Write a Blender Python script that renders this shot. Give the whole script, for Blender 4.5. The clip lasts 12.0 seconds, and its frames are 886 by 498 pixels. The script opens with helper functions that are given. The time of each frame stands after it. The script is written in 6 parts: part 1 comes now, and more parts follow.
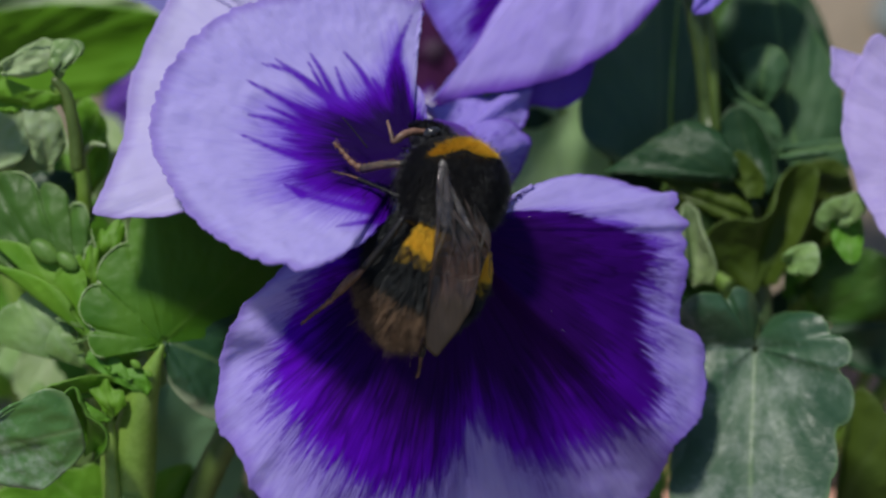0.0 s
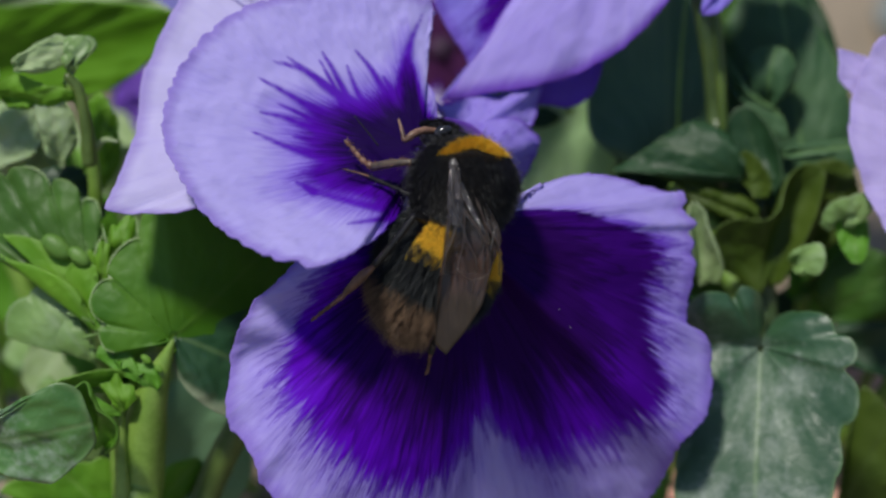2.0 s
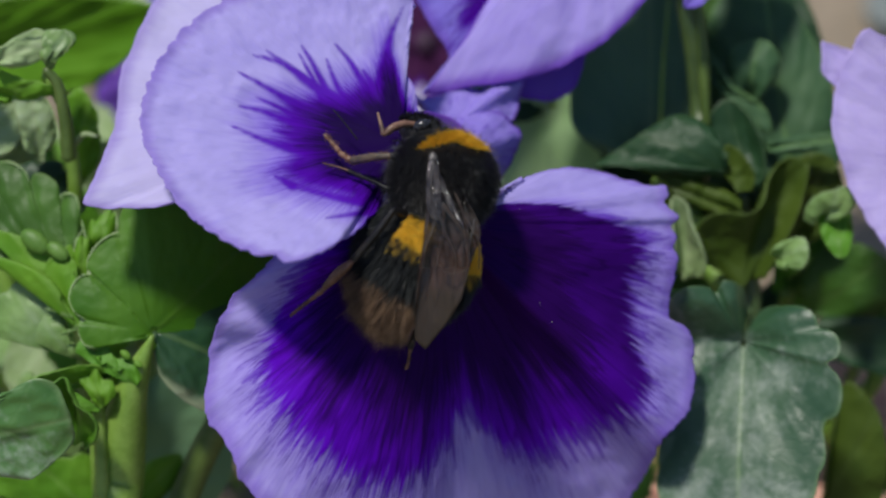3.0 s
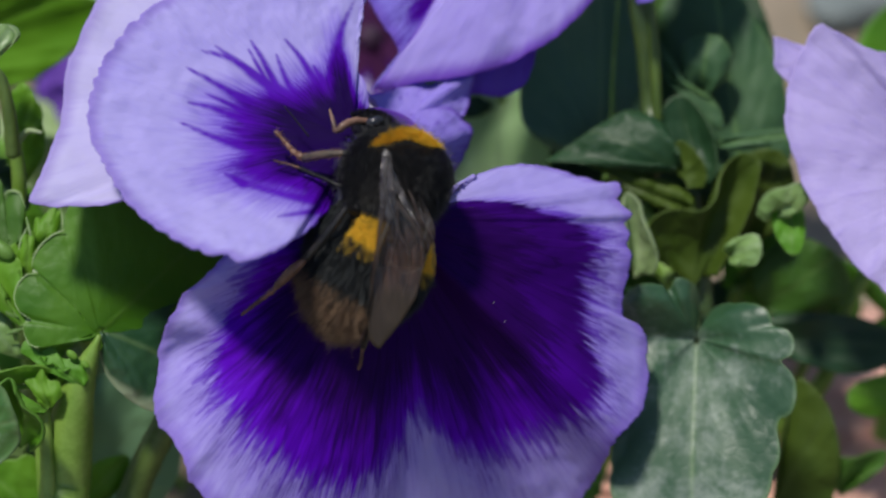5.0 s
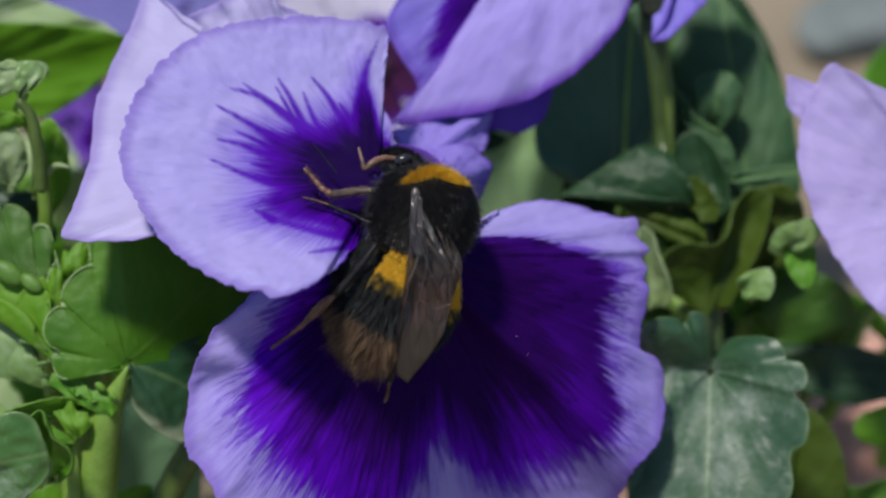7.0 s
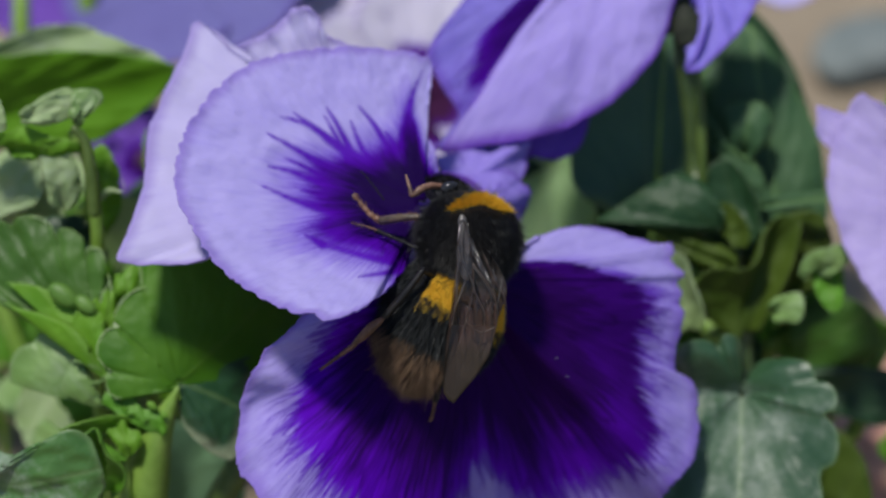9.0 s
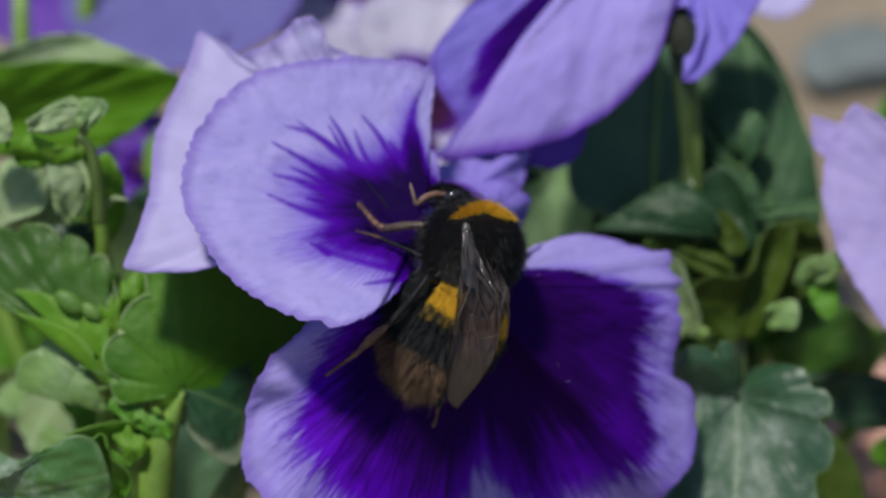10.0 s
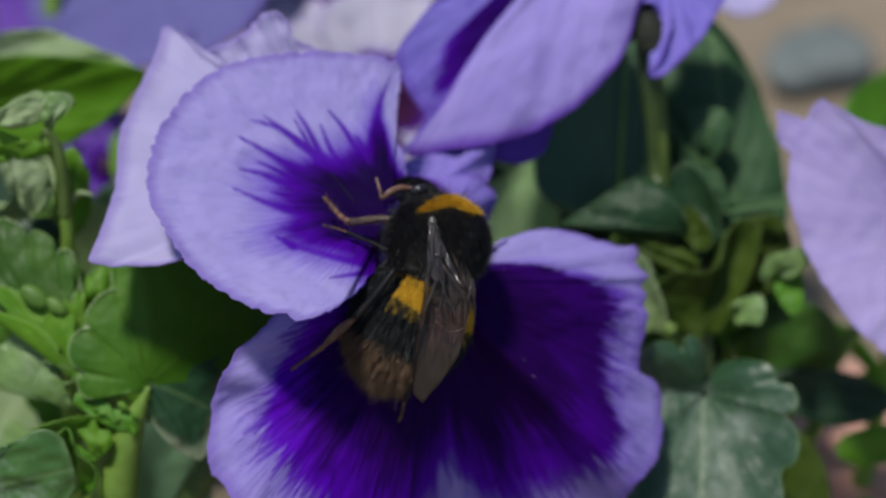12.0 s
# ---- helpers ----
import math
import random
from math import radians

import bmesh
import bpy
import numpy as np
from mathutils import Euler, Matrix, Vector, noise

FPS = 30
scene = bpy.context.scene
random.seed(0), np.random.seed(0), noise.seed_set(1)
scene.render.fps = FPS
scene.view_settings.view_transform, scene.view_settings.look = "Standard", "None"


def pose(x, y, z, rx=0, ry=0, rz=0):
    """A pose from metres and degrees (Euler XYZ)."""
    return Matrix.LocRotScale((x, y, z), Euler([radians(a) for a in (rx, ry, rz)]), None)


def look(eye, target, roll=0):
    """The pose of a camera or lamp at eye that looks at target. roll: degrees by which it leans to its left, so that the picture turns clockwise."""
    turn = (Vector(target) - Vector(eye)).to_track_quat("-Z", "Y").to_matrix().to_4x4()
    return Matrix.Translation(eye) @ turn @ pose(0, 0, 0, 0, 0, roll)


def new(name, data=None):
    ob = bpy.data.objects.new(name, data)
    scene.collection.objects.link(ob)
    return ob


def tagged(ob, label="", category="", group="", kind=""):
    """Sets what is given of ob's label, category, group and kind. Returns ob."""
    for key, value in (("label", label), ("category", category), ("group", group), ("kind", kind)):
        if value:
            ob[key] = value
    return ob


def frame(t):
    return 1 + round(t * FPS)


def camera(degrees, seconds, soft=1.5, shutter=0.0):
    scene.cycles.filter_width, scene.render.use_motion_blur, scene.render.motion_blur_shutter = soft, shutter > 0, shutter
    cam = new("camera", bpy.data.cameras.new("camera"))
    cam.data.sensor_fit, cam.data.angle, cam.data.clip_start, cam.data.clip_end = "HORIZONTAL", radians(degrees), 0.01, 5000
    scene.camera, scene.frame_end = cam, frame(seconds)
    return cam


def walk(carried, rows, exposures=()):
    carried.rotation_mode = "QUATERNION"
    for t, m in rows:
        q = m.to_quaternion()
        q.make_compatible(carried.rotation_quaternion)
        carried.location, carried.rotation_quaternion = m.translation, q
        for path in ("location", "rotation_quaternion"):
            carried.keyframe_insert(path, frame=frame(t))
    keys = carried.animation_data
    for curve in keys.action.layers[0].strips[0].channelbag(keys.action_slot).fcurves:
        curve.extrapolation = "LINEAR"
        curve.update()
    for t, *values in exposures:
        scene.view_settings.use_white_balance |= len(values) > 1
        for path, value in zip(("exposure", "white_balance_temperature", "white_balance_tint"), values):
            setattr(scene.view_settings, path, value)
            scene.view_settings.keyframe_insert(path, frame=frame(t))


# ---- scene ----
cam = camera(20.0, 12.0, soft=2.4)
cam.data.dof.use_dof = True
cam.data.dof.focus_distance = 0.229
cam.data.dof.aperture_fstop = 17.0
PATH = [
    (0, pose(0.00000, -0.18595, 0.18820, 54.994, 0.002, 0.002)),
    (0.5, pose(-0.00089, -0.18669, 0.18889, 54.973, -0.146, 0.039)),
    (1, pose(-0.00114, -0.18613, 0.18922, 54.829, -0.246, 0.193)),
    (1.5, pose(-0.00125, -0.18666, 0.18938, 54.857, -0.307, 0.232)),
    (2, pose(-0.00159, -0.18702, 0.18949, 54.835, -0.417, 0.086)),
    (2.5, pose(-0.00009, -0.18682, 0.18874, 54.874, -0.328, 0.198)),
    (3, pose(0.00038, -0.18626, 0.18859, 54.783, -0.329, 0.063)),
    (5, pose(-0.00250, -0.18338, 0.18772, 54.521, -1.292, -1.473)),
    (5.5, pose(-0.00260, -0.18337, 0.18794, 54.561, -1.664, -1.864)),
    (6, pose(-0.00386, -0.18341, 0.18753, 54.818, -1.740, -2.308)),
    (6.5, pose(-0.00779, -0.18447, 0.18982, 54.789, -2.020, -2.679)),
    (7, pose(-0.00984, -0.18529, 0.19210, 54.730, -2.121, -2.372)),
    (7.5, pose(-0.01285, -0.18694, 0.19429, 54.788, -2.280, -2.321)),
    (9.5, pose(-0.01694, -0.19168, 0.19783, 55.140, -2.602, -2.584)),
    (10, pose(-0.01901, -0.19282, 0.19894, 55.175, -2.907, -3.025)),
    (10.5, pose(-0.01835, -0.19325, 0.19834, 55.349, -2.938, -3.017)),
    (11, pose(-0.01860, -0.19292, 0.19751, 55.464, -3.176, -3.205)),
    (11.5, pose(-0.01815, -0.19353, 0.19928, 55.238, -3.247, -3.324)),
    (12, pose(-0.01884, -0.19367, 0.19752, 55.465, -3.340, -3.626)),
]
walk(cam, PATH, exposures=[(0.0, 0.02), (1.0, 0.06), (2.5, 0.13), (5.0, 0.20), (7.5, 0.20), (9.5, 0.09), (11.0, -0.05), (12.0, -0.10)])

# ---- light ----
SUN_EL, SUN_AZ = 71.0, 240.0   # degrees; azimuth clockwise from +y
world = bpy.data.worlds.new("sky")
scene.world = world
world.use_nodes = True
sky = world.node_tree.nodes.new("ShaderNodeTexSky")
sky.sky_type, sky.sun_disc = "NISHITA", False
sky.sun_elevation, sky.sun_rotation = radians(SUN_EL), radians(SUN_AZ)
sky.air_density, sky.dust_density, sky.ozone_density = 1.0, 0.6, 2.2
back = world.node_tree.nodes["Background"]
back.inputs["Strength"].default_value = 0.085
world.node_tree.links.new(sky.outputs[0], back.inputs["Color"])
sun = new("sun", bpy.data.lights.new("sun", "SUN"))
sun.data.energy, sun.data.angle, sun.data.color = 3.4, radians(7.0), (1.0, 0.965, 0.90)
sun_way = Vector((math.sin(radians(SUN_AZ)) * math.cos(radians(SUN_EL)),
                  math.cos(radians(SUN_AZ)) * math.cos(radians(SUN_EL)), math.sin(radians(SUN_EL))))
sun.matrix_world = look(sun_way * 5, (0, 0, 0))

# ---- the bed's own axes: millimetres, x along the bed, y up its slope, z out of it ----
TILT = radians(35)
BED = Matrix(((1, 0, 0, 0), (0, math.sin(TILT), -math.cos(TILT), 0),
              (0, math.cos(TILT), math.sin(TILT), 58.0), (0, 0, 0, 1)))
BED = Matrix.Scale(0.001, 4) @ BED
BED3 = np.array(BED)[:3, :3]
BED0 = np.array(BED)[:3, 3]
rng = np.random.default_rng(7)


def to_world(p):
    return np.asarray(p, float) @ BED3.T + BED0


# ---- materials ----
class Mat:
    """A small writer of node trees."""

    def __init__(self, name):
        self.m = bpy.data.materials.new(name)
        self.m.use_nodes = True
        self.t = self.m.node_tree
        self.bsdf = self.t.nodes["Principled BSDF"]
        self.out = self.t.nodes["Material Output"]

    def node(self, kind, **values):
        n = self.t.nodes.new("ShaderNode" + kind)
        for k, v in values.items():
            if k in ("operation", "data_type", "blend_type", "uv_map", "noise_dimensions", "feature", "interpolation_type"):
                if k == "operation": n.operation = v
                elif k == "data_type": n.data_type = v
                elif k == "blend_type": n.blend_type = v
                elif k == "uv_map": n.uv_map = v
                elif k == "noise_dimensions": n.noise_dimensions = v
                elif k == "feature": n.feature = v
                elif k == "interpolation_type": n.interpolation_type = v
        return n

    def put(self, socket, value):
        if isinstance(value, bpy.types.NodeSocket):
            self.t.links.new(value, socket)
        elif isinstance(value, tuple) and len(value) == 3 and socket.type == "RGBA":
            socket.default_value = (*value, 1)
        else:
            socket.default_value = value

    def calc(self, op, a, b=0.0, c=0.0):
        n = self.node("Math", operation=op)
        for s, v in zip(n.inputs, (a, b, c)):
            self.put(s, v)
        return n.outputs[0]

    def uv(self, name):
        n = self.node("UVMap", uv_map=name)
        s = self.node("SeparateXYZ")
        self.put(s.inputs[0], n.outputs[0])
        return s.outputs[0], s.outputs[1]

    def vec(self, x, y=0.0, z=0.0):
        n = self.node("CombineXYZ")
        for s, v in zip(n.inputs, (x, y, z)):
            self.put(s, v)
        return n.outputs[0]

    def noise(self, where=None, scale=5.0, detail=3.0, rough=0.55):
        n = self.node("TexNoise")
        if where is None:
            where = self.node("TexCoord").outputs["Object"]
        self.put(n.inputs["Vector"], where)
        n.inputs["Scale"].default_value, n.inputs["Detail"].default_value = scale, detail
        n.inputs["Roughness"].default_value = rough
        return n.outputs["Fac"]

    def ramp(self, value, lo, hi, a=0.0, b=1.0):
        n = self.node("MapRange", interpolation_type="SMOOTHSTEP")
        for s, v in zip(n.inputs, (value, lo, hi, a, b)):
            self.put(s, v)
        return n.outputs[0]

    def mix(self, fac, a, b, blend="MIX"):
        n = self.node("Mix", data_type="RGBA", blend_type=blend)
        self.put(n.inputs[0], fac)
        self.put(n.inputs[6], a)
        self.put(n.inputs[7], b)
        return n.outputs[2]

    def bump(self, height, strength=0.3, distance=0.0002):
        n = self.node("Bump")
        self.put(n.inputs["Height"], height)
        n.inputs["Strength"].default_value, n.inputs["Distance"].default_value = strength, distance
        self.t.links.new(n.outputs[0], self.bsdf.inputs["Normal"])
        return n.outputs[0]

    def set(self, **values):
        for k, v in values.items():
            self.put(self.bsdf.inputs[k.replace("_", " ")], v)
        return self

    def thin(self, colour, share, normal=None):
        """Lets a share of the light through, as petals and leaves do."""
        tr = self.node("BsdfTranslucent")
        self.put(tr.inputs[0], colour)
        mx = self.node("MixShader")
        mx.inputs[0].default_value = share
        self.t.links.new(self.bsdf.outputs[0], mx.inputs[1])
        self.t.links.new(tr.outputs[0], mx.inputs[2])
        self.t.links.new(mx.outputs[0], self.out.inputs["Surface"])
        return self


def petal_material(name, pale, mid, dark, streaks=1.0, blotch=True, tint=0.35, rim=0.5, core=0.9, soft=0.07, feather=0.42, halo=0.0, relief=0.14, lively=(0.14, 0.002, 0.62), stroke_colour=(0.095, 0.006, 0.44), lopsided=0.0, veil=0.38, rim_from=0.945):
    m = Mat(name)
    u, s = m.uv("grid")
    k, stroke = m.uv("mark")
    vein = m.noise(m.vec(m.calc("MULTIPLY", u, 75.0), m.calc("MULTIPLY", s, 5.0)), 1.0, 3.0)
    vein_fine = m.noise(m.vec(m.calc("MULTIPLY", u, 200.0), m.calc("MULTIPLY", s, 16.0)), 1.0, 2.0)
    cloud = m.noise(None, 130.0, 4.0)
    grain = m.noise(None, 2200.0, 2.0)
    colour = m.mix(m.calc("MULTIPLY", m.ramp(cloud, 0.3, 0.75), 0.45), pale, mid)
    colour = m.mix(m.calc("MULTIPLY", m.ramp(vein, 0.5, 0.75), tint), colour, mid)
    colour = m.mix(m.calc("MULTIPLY", m.ramp(vein_fine, 0.5, 0.8), 0.05), colour, dark)
    colour = m.mix(m.calc("MULTIPLY", m.ramp(m.calc("ADD", s, m.calc("MULTIPLY", vein, 0.03)), rim_from, 1.01), rim), colour, m.mix(0.75, mid, (0.13, 0.01, 0.44)))
    if blotch:
        wide = m.noise(m.vec(m.calc("MULTIPLY", u, 14.0), m.calc("MULTIPLY", s, 0.8), 3.0), 1.0, 2.0)
        fine = m.noise(m.vec(m.calc("MULTIPLY", u, 105.0), m.calc("MULTIPLY", s, 5.5), 7.0), 1.0, 3.0, 0.55)
        edge = m.calc("ADD", k, m.calc("MULTIPLY", m.calc("SUBTRACT", fine, 0.5), feather))
        edge = m.calc("ADD", edge, m.calc("MULTIPLY", m.calc("SUBTRACT", wide, 0.5), 0.15))
        inside = m.ramp(edge, core - soft, core + soft, 1.0, 0.0)
        drawn = m.ramp(m.calc("ADD", stroke, m.calc("MULTIPLY", m.calc("SUBTRACT", fine, 0.5), 0.30)), 0.20, 0.72)
        deep = m.ramp(m.calc("ADD", m.calc("ADD", k, m.calc("MULTIPLY", m.calc("SUBTRACT", wide, 0.5), 0.5)), m.calc("MULTIPLY", m.calc("SUBTRACT", fine, 0.5), 0.45)), 0.60, 1.05, 1.0, 0.0)
        if lopsided:
            across = m.uv("flat")[1]
            deep = m.calc("MAXIMUM", deep, m.calc("MULTIPLY", m.ramp(across, -0.5, 0.7), lopsided))
        inner = m.mix(deep, lively, dark)
        inner = m.mix(m.calc("MULTIPLY", m.ramp(vein, 0.52, 0.7), 0.18), inner, (0.007, 0.0002, 0.028))
        thread = m.noise(m.vec(m.calc("MULTIPLY", u, 24.0), m.calc("MULTIPLY", s, 1.8), 11.0), 1.0, 2.0)
        line = m.ramp(m.calc("ABSOLUTE", m.calc("SUBTRACT", thread, 0.5)), 0.004, 0.030, 1.0, 0.0)
        inner = m.mix(m.calc("MULTIPLY", line, 0.38), inner, (0.006, 0.0002, 0.022))
        reach = m.calc("ADD", k, m.calc("MULTIPLY", m.calc("SUBTRACT", fine, 0.5), 0.5))
        colour = m.mix(m.calc("MULTIPLY", m.ramp(reach, core - 0.15, core + veil, 1.0, 0.0), halo), colour, (0.13, 0.022, 0.60))
        thin_line = m.ramp(m.calc("ABSOLUTE", m.calc("SUBTRACT", vein, 0.5)), 0.01, 0.05, 1.0, 0.0)
        colour = m.mix(m.calc("MULTIPLY", m.calc("MULTIPLY", thin_line, m.ramp(k, core, core + 0.5, 1.0, 0.0)), 0.18), colour, (0.10, 0.012, 0.48))
        hair = m.noise(m.vec(m.calc("MULTIPLY", u, 150.0), m.calc("MULTIPLY", s, 7.0), 5.0), 1.0, 2.0)
        hair = m.calc("MULTIPLY", m.ramp(m.calc("ABSOLUTE", m.calc("SUBTRACT", hair, 0.5)), 0.012, 0.06, 1.0, 0.0), m.ramp(reach, core - 0.05, core + 0.22, 1.0, 0.0))
        colour = m.mix(m.calc("MULTIPLY", hair, 0.75), colour, (0.075, 0.002, 0.34))
        colour = m.mix(m.calc("MULTIPLY", drawn, streaks), colour, stroke_colour)
        colour = m.mix(inside, colour, inner)
    m.set(Base_Color=colour, Roughness=0.65, Specular_IOR_Level=0.08)
    m.bump(m.calc("ADD", m.calc("MULTIPLY", vein, 1.0), m.calc("ADD", m.calc("MULTIPLY", vein_fine, 0.35), m.calc("MULTIPLY", grain, 0.5))), relief, 0.0005)
    m.thin(m.mix(0.02, colour, mid), 0.32)
    return m.m


def leaf_material(name, base, light, vein_colour, gloss=0.35, veins=1.0, bloom=0.0, thin=0.2, spec=0.35, side_veins=1.0, faded=0.0):
    m = Mat(name)
    a, b = m.uv("flat")          # along the midrib and across it, in centimetres
    u, s = m.uv("grid")
    across = m.calc("ABSOLUTE", b)
    rib = m.ramp(across, 0.0, 0.045, 1.0, 0.0)
    wob = m.noise(None, 260.0, 2.0)
    slant = m.calc("ADD", m.calc("SUBTRACT", a, m.calc("MULTIPLY", across, 0.75)), m.calc("MULTIPLY", wob, 0.12))
    wave = m.calc("ABSOLUTE", m.calc("SUBTRACT", m.calc("FRACT", m.calc("MULTIPLY", slant, 2.6)), 0.5))
    side = m.ramp(wave, 0.0, 0.07, 1.0, 0.0)
    net = m.node("TexVoronoi", feature="DISTANCE_TO_EDGE")
    m.put(net.inputs["Vector"], m.node("TexCoord").outputs["Object"])
    net.inputs["Scale"].default_value = 900.0
    cells = m.ramp(net.outputs["Distance"], 0.0, 0.18, 0.0, 1.0)
    cloud = m.noise(None, 110.0, 2.0)
    grain = m.noise(None, 1500.0, 3.0)
    colour = m.mix(m.ramp(cloud, 0.32, 0.7), base, light)
    colour = m.mix(m.calc("MULTIPLY", m.ramp(grain, 0.45, 0.75), 0.25), colour, light)
    colour = m.mix(m.calc("MULTIPLY", side, 0.16 * veins * side_veins), colour, vein_colour)
    colour = m.mix(m.calc("MULTIPLY", rib, 0.8 * veins), colour, vein_colour)
    colour = m.mix(m.calc("MULTIPLY", m.ramp(s, 0.95, 1.0), 0.5), colour, vein_colour)
    if bloom:
        patch = m.ramp(m.calc("ADD", m.noise(None, 120.0, 4.0, 0.65), m.calc("MULTIPLY", grain, 0.25)), 0.57, 0.88)
        colour = m.mix(m.calc("MULTIPLY", patch, bloom), colour, (0.42, 0.46, 0.42))
    if faded:
        rimward = m.ramp(m.calc("ADD", s, m.calc("MULTIPLY", m.calc("ADD", m.noise(None, 240.0, 4.0), m.noise(None, 60.0, 1.0)), 0.35)), 1.14, 1.34)
        colour = m.mix(m.calc("MULTIPLY", rimward, faded), colour, (0.40, 0.48, 0.30))
    m.set(Base_Color=colour, Roughness=m.ramp(cloud, 0.3, 0.7, gloss, gloss + 0.15), Specular_IOR_Level=spec)
    height = m.calc("SUBTRACT", m.calc("ADD", m.calc("MULTIPLY", cells, 0.15), m.calc("ADD", m.calc("MULTIPLY", grain, 0.15), m.calc("MULTIPLY", cloud, 0.6))),
                    m.calc("ADD", m.calc("MULTIPLY", side, 0.25 * side_veins), m.calc("MULTIPLY", rib, 0.8)))
    m.bump(height, 0.15, 0.0004)
    m.thin(m.mix(0.5, colour, light), thin)
    return m.m


def plain_material(name, a, b, scale=400.0, rough=0.5, metal=0.0, bump=0.3, distance=0.0002, spec=0.5, share=0.0):
    m = Mat(name)
    n1 = m.noise(None, scale, 4.0)
    n2 = m.noise(None, scale * 7.3, 2.0)
    colour = m.mix(m.ramp(m.calc("ADD", m.calc("MULTIPLY", n1, 0.75), m.calc("MULTIPLY", n2, 0.25)), 0.35, 0.65), a, b)
    m.set(Base_Color=colour, Roughness=rough, Metallic=metal, Specular_IOR_Level=spec)
    m.bump(m.calc("ADD", n1, m.calc("MULTIPLY", n2, 0.5)), bump, distance)
    if share:
        m.thin(colour, share)
    return m.m


def hair_material(name, a, b, rough=0.5, spec=0.22):
    m = Mat(name)
    g = m.node("NewGeometry")
    tone = m.node("MapRange")
    m.put(tone.inputs[0], g.outputs["Random Per Island"])
    colour = m.mix(tone.outputs[0], a, b)
    m.set(Base_Color=colour, Roughness=rough, Specular_IOR_Level=spec)
    m.thin(colour, 0.2)
    return m.m


PALE, MID, DARK = (0.46, 0.395, 0.80), (0.34, 0.27, 0.73), (0.026, 0.0008, 0.098)
MAT_LIP = petal_material("lip_petal", PALE, MID, DARK, 0.75, core=1.0, soft=0.05, feather=0.34, halo=0.5, lopsided=0.88)
MAT_SIDE = petal_material("side_petal", (0.48, 0.425, 0.79), (0.365, 0.31, 0.74), (0.012, 0.0003, 0.062), 0.97, core=1.04, soft=0.12, feather=0.16, halo=0.85, lively=(0.085, 0.0012, 0.40), veil=0.6)
MAT_FOLD = petal_material("folded_petal", (0.32, 0.27, 0.78), (0.22, 0.15, 0.70), (0.035, 0.001, 0.17), 0.35)
MAT_PLEAT = petal_material("pleated_petal", (0.36, 0.29, 0.76), (0.22, 0.13, 0.62), (0.08, 0.01, 0.38), blotch=False, tint=0.85, rim=0.8, relief=0.3)
MAT_BACK = petal_material("back_petal", (0.60, 0.56, 0.82), (0.48, 0.43, 0.76), (0.12, 0.05, 0.4), blotch=False)
MAT_RIGHT = petal_material("creased_petal", (0.60, 0.51, 0.84), (0.47, 0.37, 0.78), (0.12, 0.05, 0.4), blotch=False, tint=0.6, rim=0.15, relief=0.26)
MAT_TOP = petal_material("upper_flower_petal", (0.46, 0.38, 0.82), (0.36, 0.27, 0.76), (0.10, 0.02, 0.42), blotch=False, tint=0.5, rim=1.0, rim_from=0.915)
MAT_INNER = petal_material("inner_petal", (0.21, 0.10, 0.52), (0.22, 0.10, 0.56), (0.06, 0.004, 0.22), 0.7)
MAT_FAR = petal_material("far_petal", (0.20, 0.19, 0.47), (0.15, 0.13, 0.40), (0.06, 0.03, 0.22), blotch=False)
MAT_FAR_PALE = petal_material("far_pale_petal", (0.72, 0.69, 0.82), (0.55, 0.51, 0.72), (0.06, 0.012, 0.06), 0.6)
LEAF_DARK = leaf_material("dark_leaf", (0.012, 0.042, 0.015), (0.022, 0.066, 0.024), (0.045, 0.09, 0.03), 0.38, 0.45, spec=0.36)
LEAF_OLIVE = leaf_material("olive_leaf", (0.042, 0.078, 0.008), (0.072, 0.118, 0.014), (0.09, 0.14, 0.03), 0.42, 0.45, thin=0.3, spec=0.25)
LEAF_GLOSS = leaf_material("glossy_leaf", (0.020, 0.072, 0.026), (0.036, 0.104, 0.042), (0.15, 0.25, 0.09), 0.40, 0.6, 0.5, spec=0.8, side_veins=0.35)
LEAF_MID = leaf_material("mid_leaf", (0.060, 0.190, 0.008), (0.100, 0.28, 0.014), (0.13, 0.25, 0.05), 0.46, 0.45)
LEAF_GREYGREEN = leaf_material("grey_green_leaf", (0.15, 0.29, 0.145), (0.19, 0.34, 0.18), (0.18, 0.3, 0.15), 0.5, 0.3, side_veins=0.3)
LEAF_TEAL = leaf_material("teal_leaf", (0.068, 0.150, 0.078), (0.090, 0.180, 0.095), (0.15, 0.26, 0.12), 0.5, 0.6)
LEAF_BLOOM = leaf_material("bleached_leaf", (0.045, 0.14, 0.022), (0.08, 0.20, 0.04), (0.2, 0.3, 0.12), 0.34, 0.5, 0.75, spec=0.7)
# darker copy of LEAF_MID, with shade put into its green
LEAF_SHADE = leaf_material("shaded_leaf", (0.036, 0.100, 0.011), (0.060, 0.155, 0.016), (0.10, 0.18, 0.04), 0.42, 0.5)
LEAF_BROAD = leaf_material("broad_leaf", (0.095, 0.250, 0.008), (0.125, 0.300, 0.013), (0.16, 0.33, 0.04), 0.46, 0.35, thin=0.35, spec=0.25, side_veins=0.15)
LEAF_YOUNG = leaf_material("young_leaf", (0.095, 0.26, 0.010), (0.16, 0.36, 0.022), (0.22, 0.38, 0.08), 0.46, 0.4, thin=0.35)
LEAF_PALE = leaf_material("pale_leaf", (0.24, 0.36, 0.13), (0.38, 0.50, 0.25), (0.38, 0.45, 0.26), 0.42, 0.5, 0.4, thin=0.3)
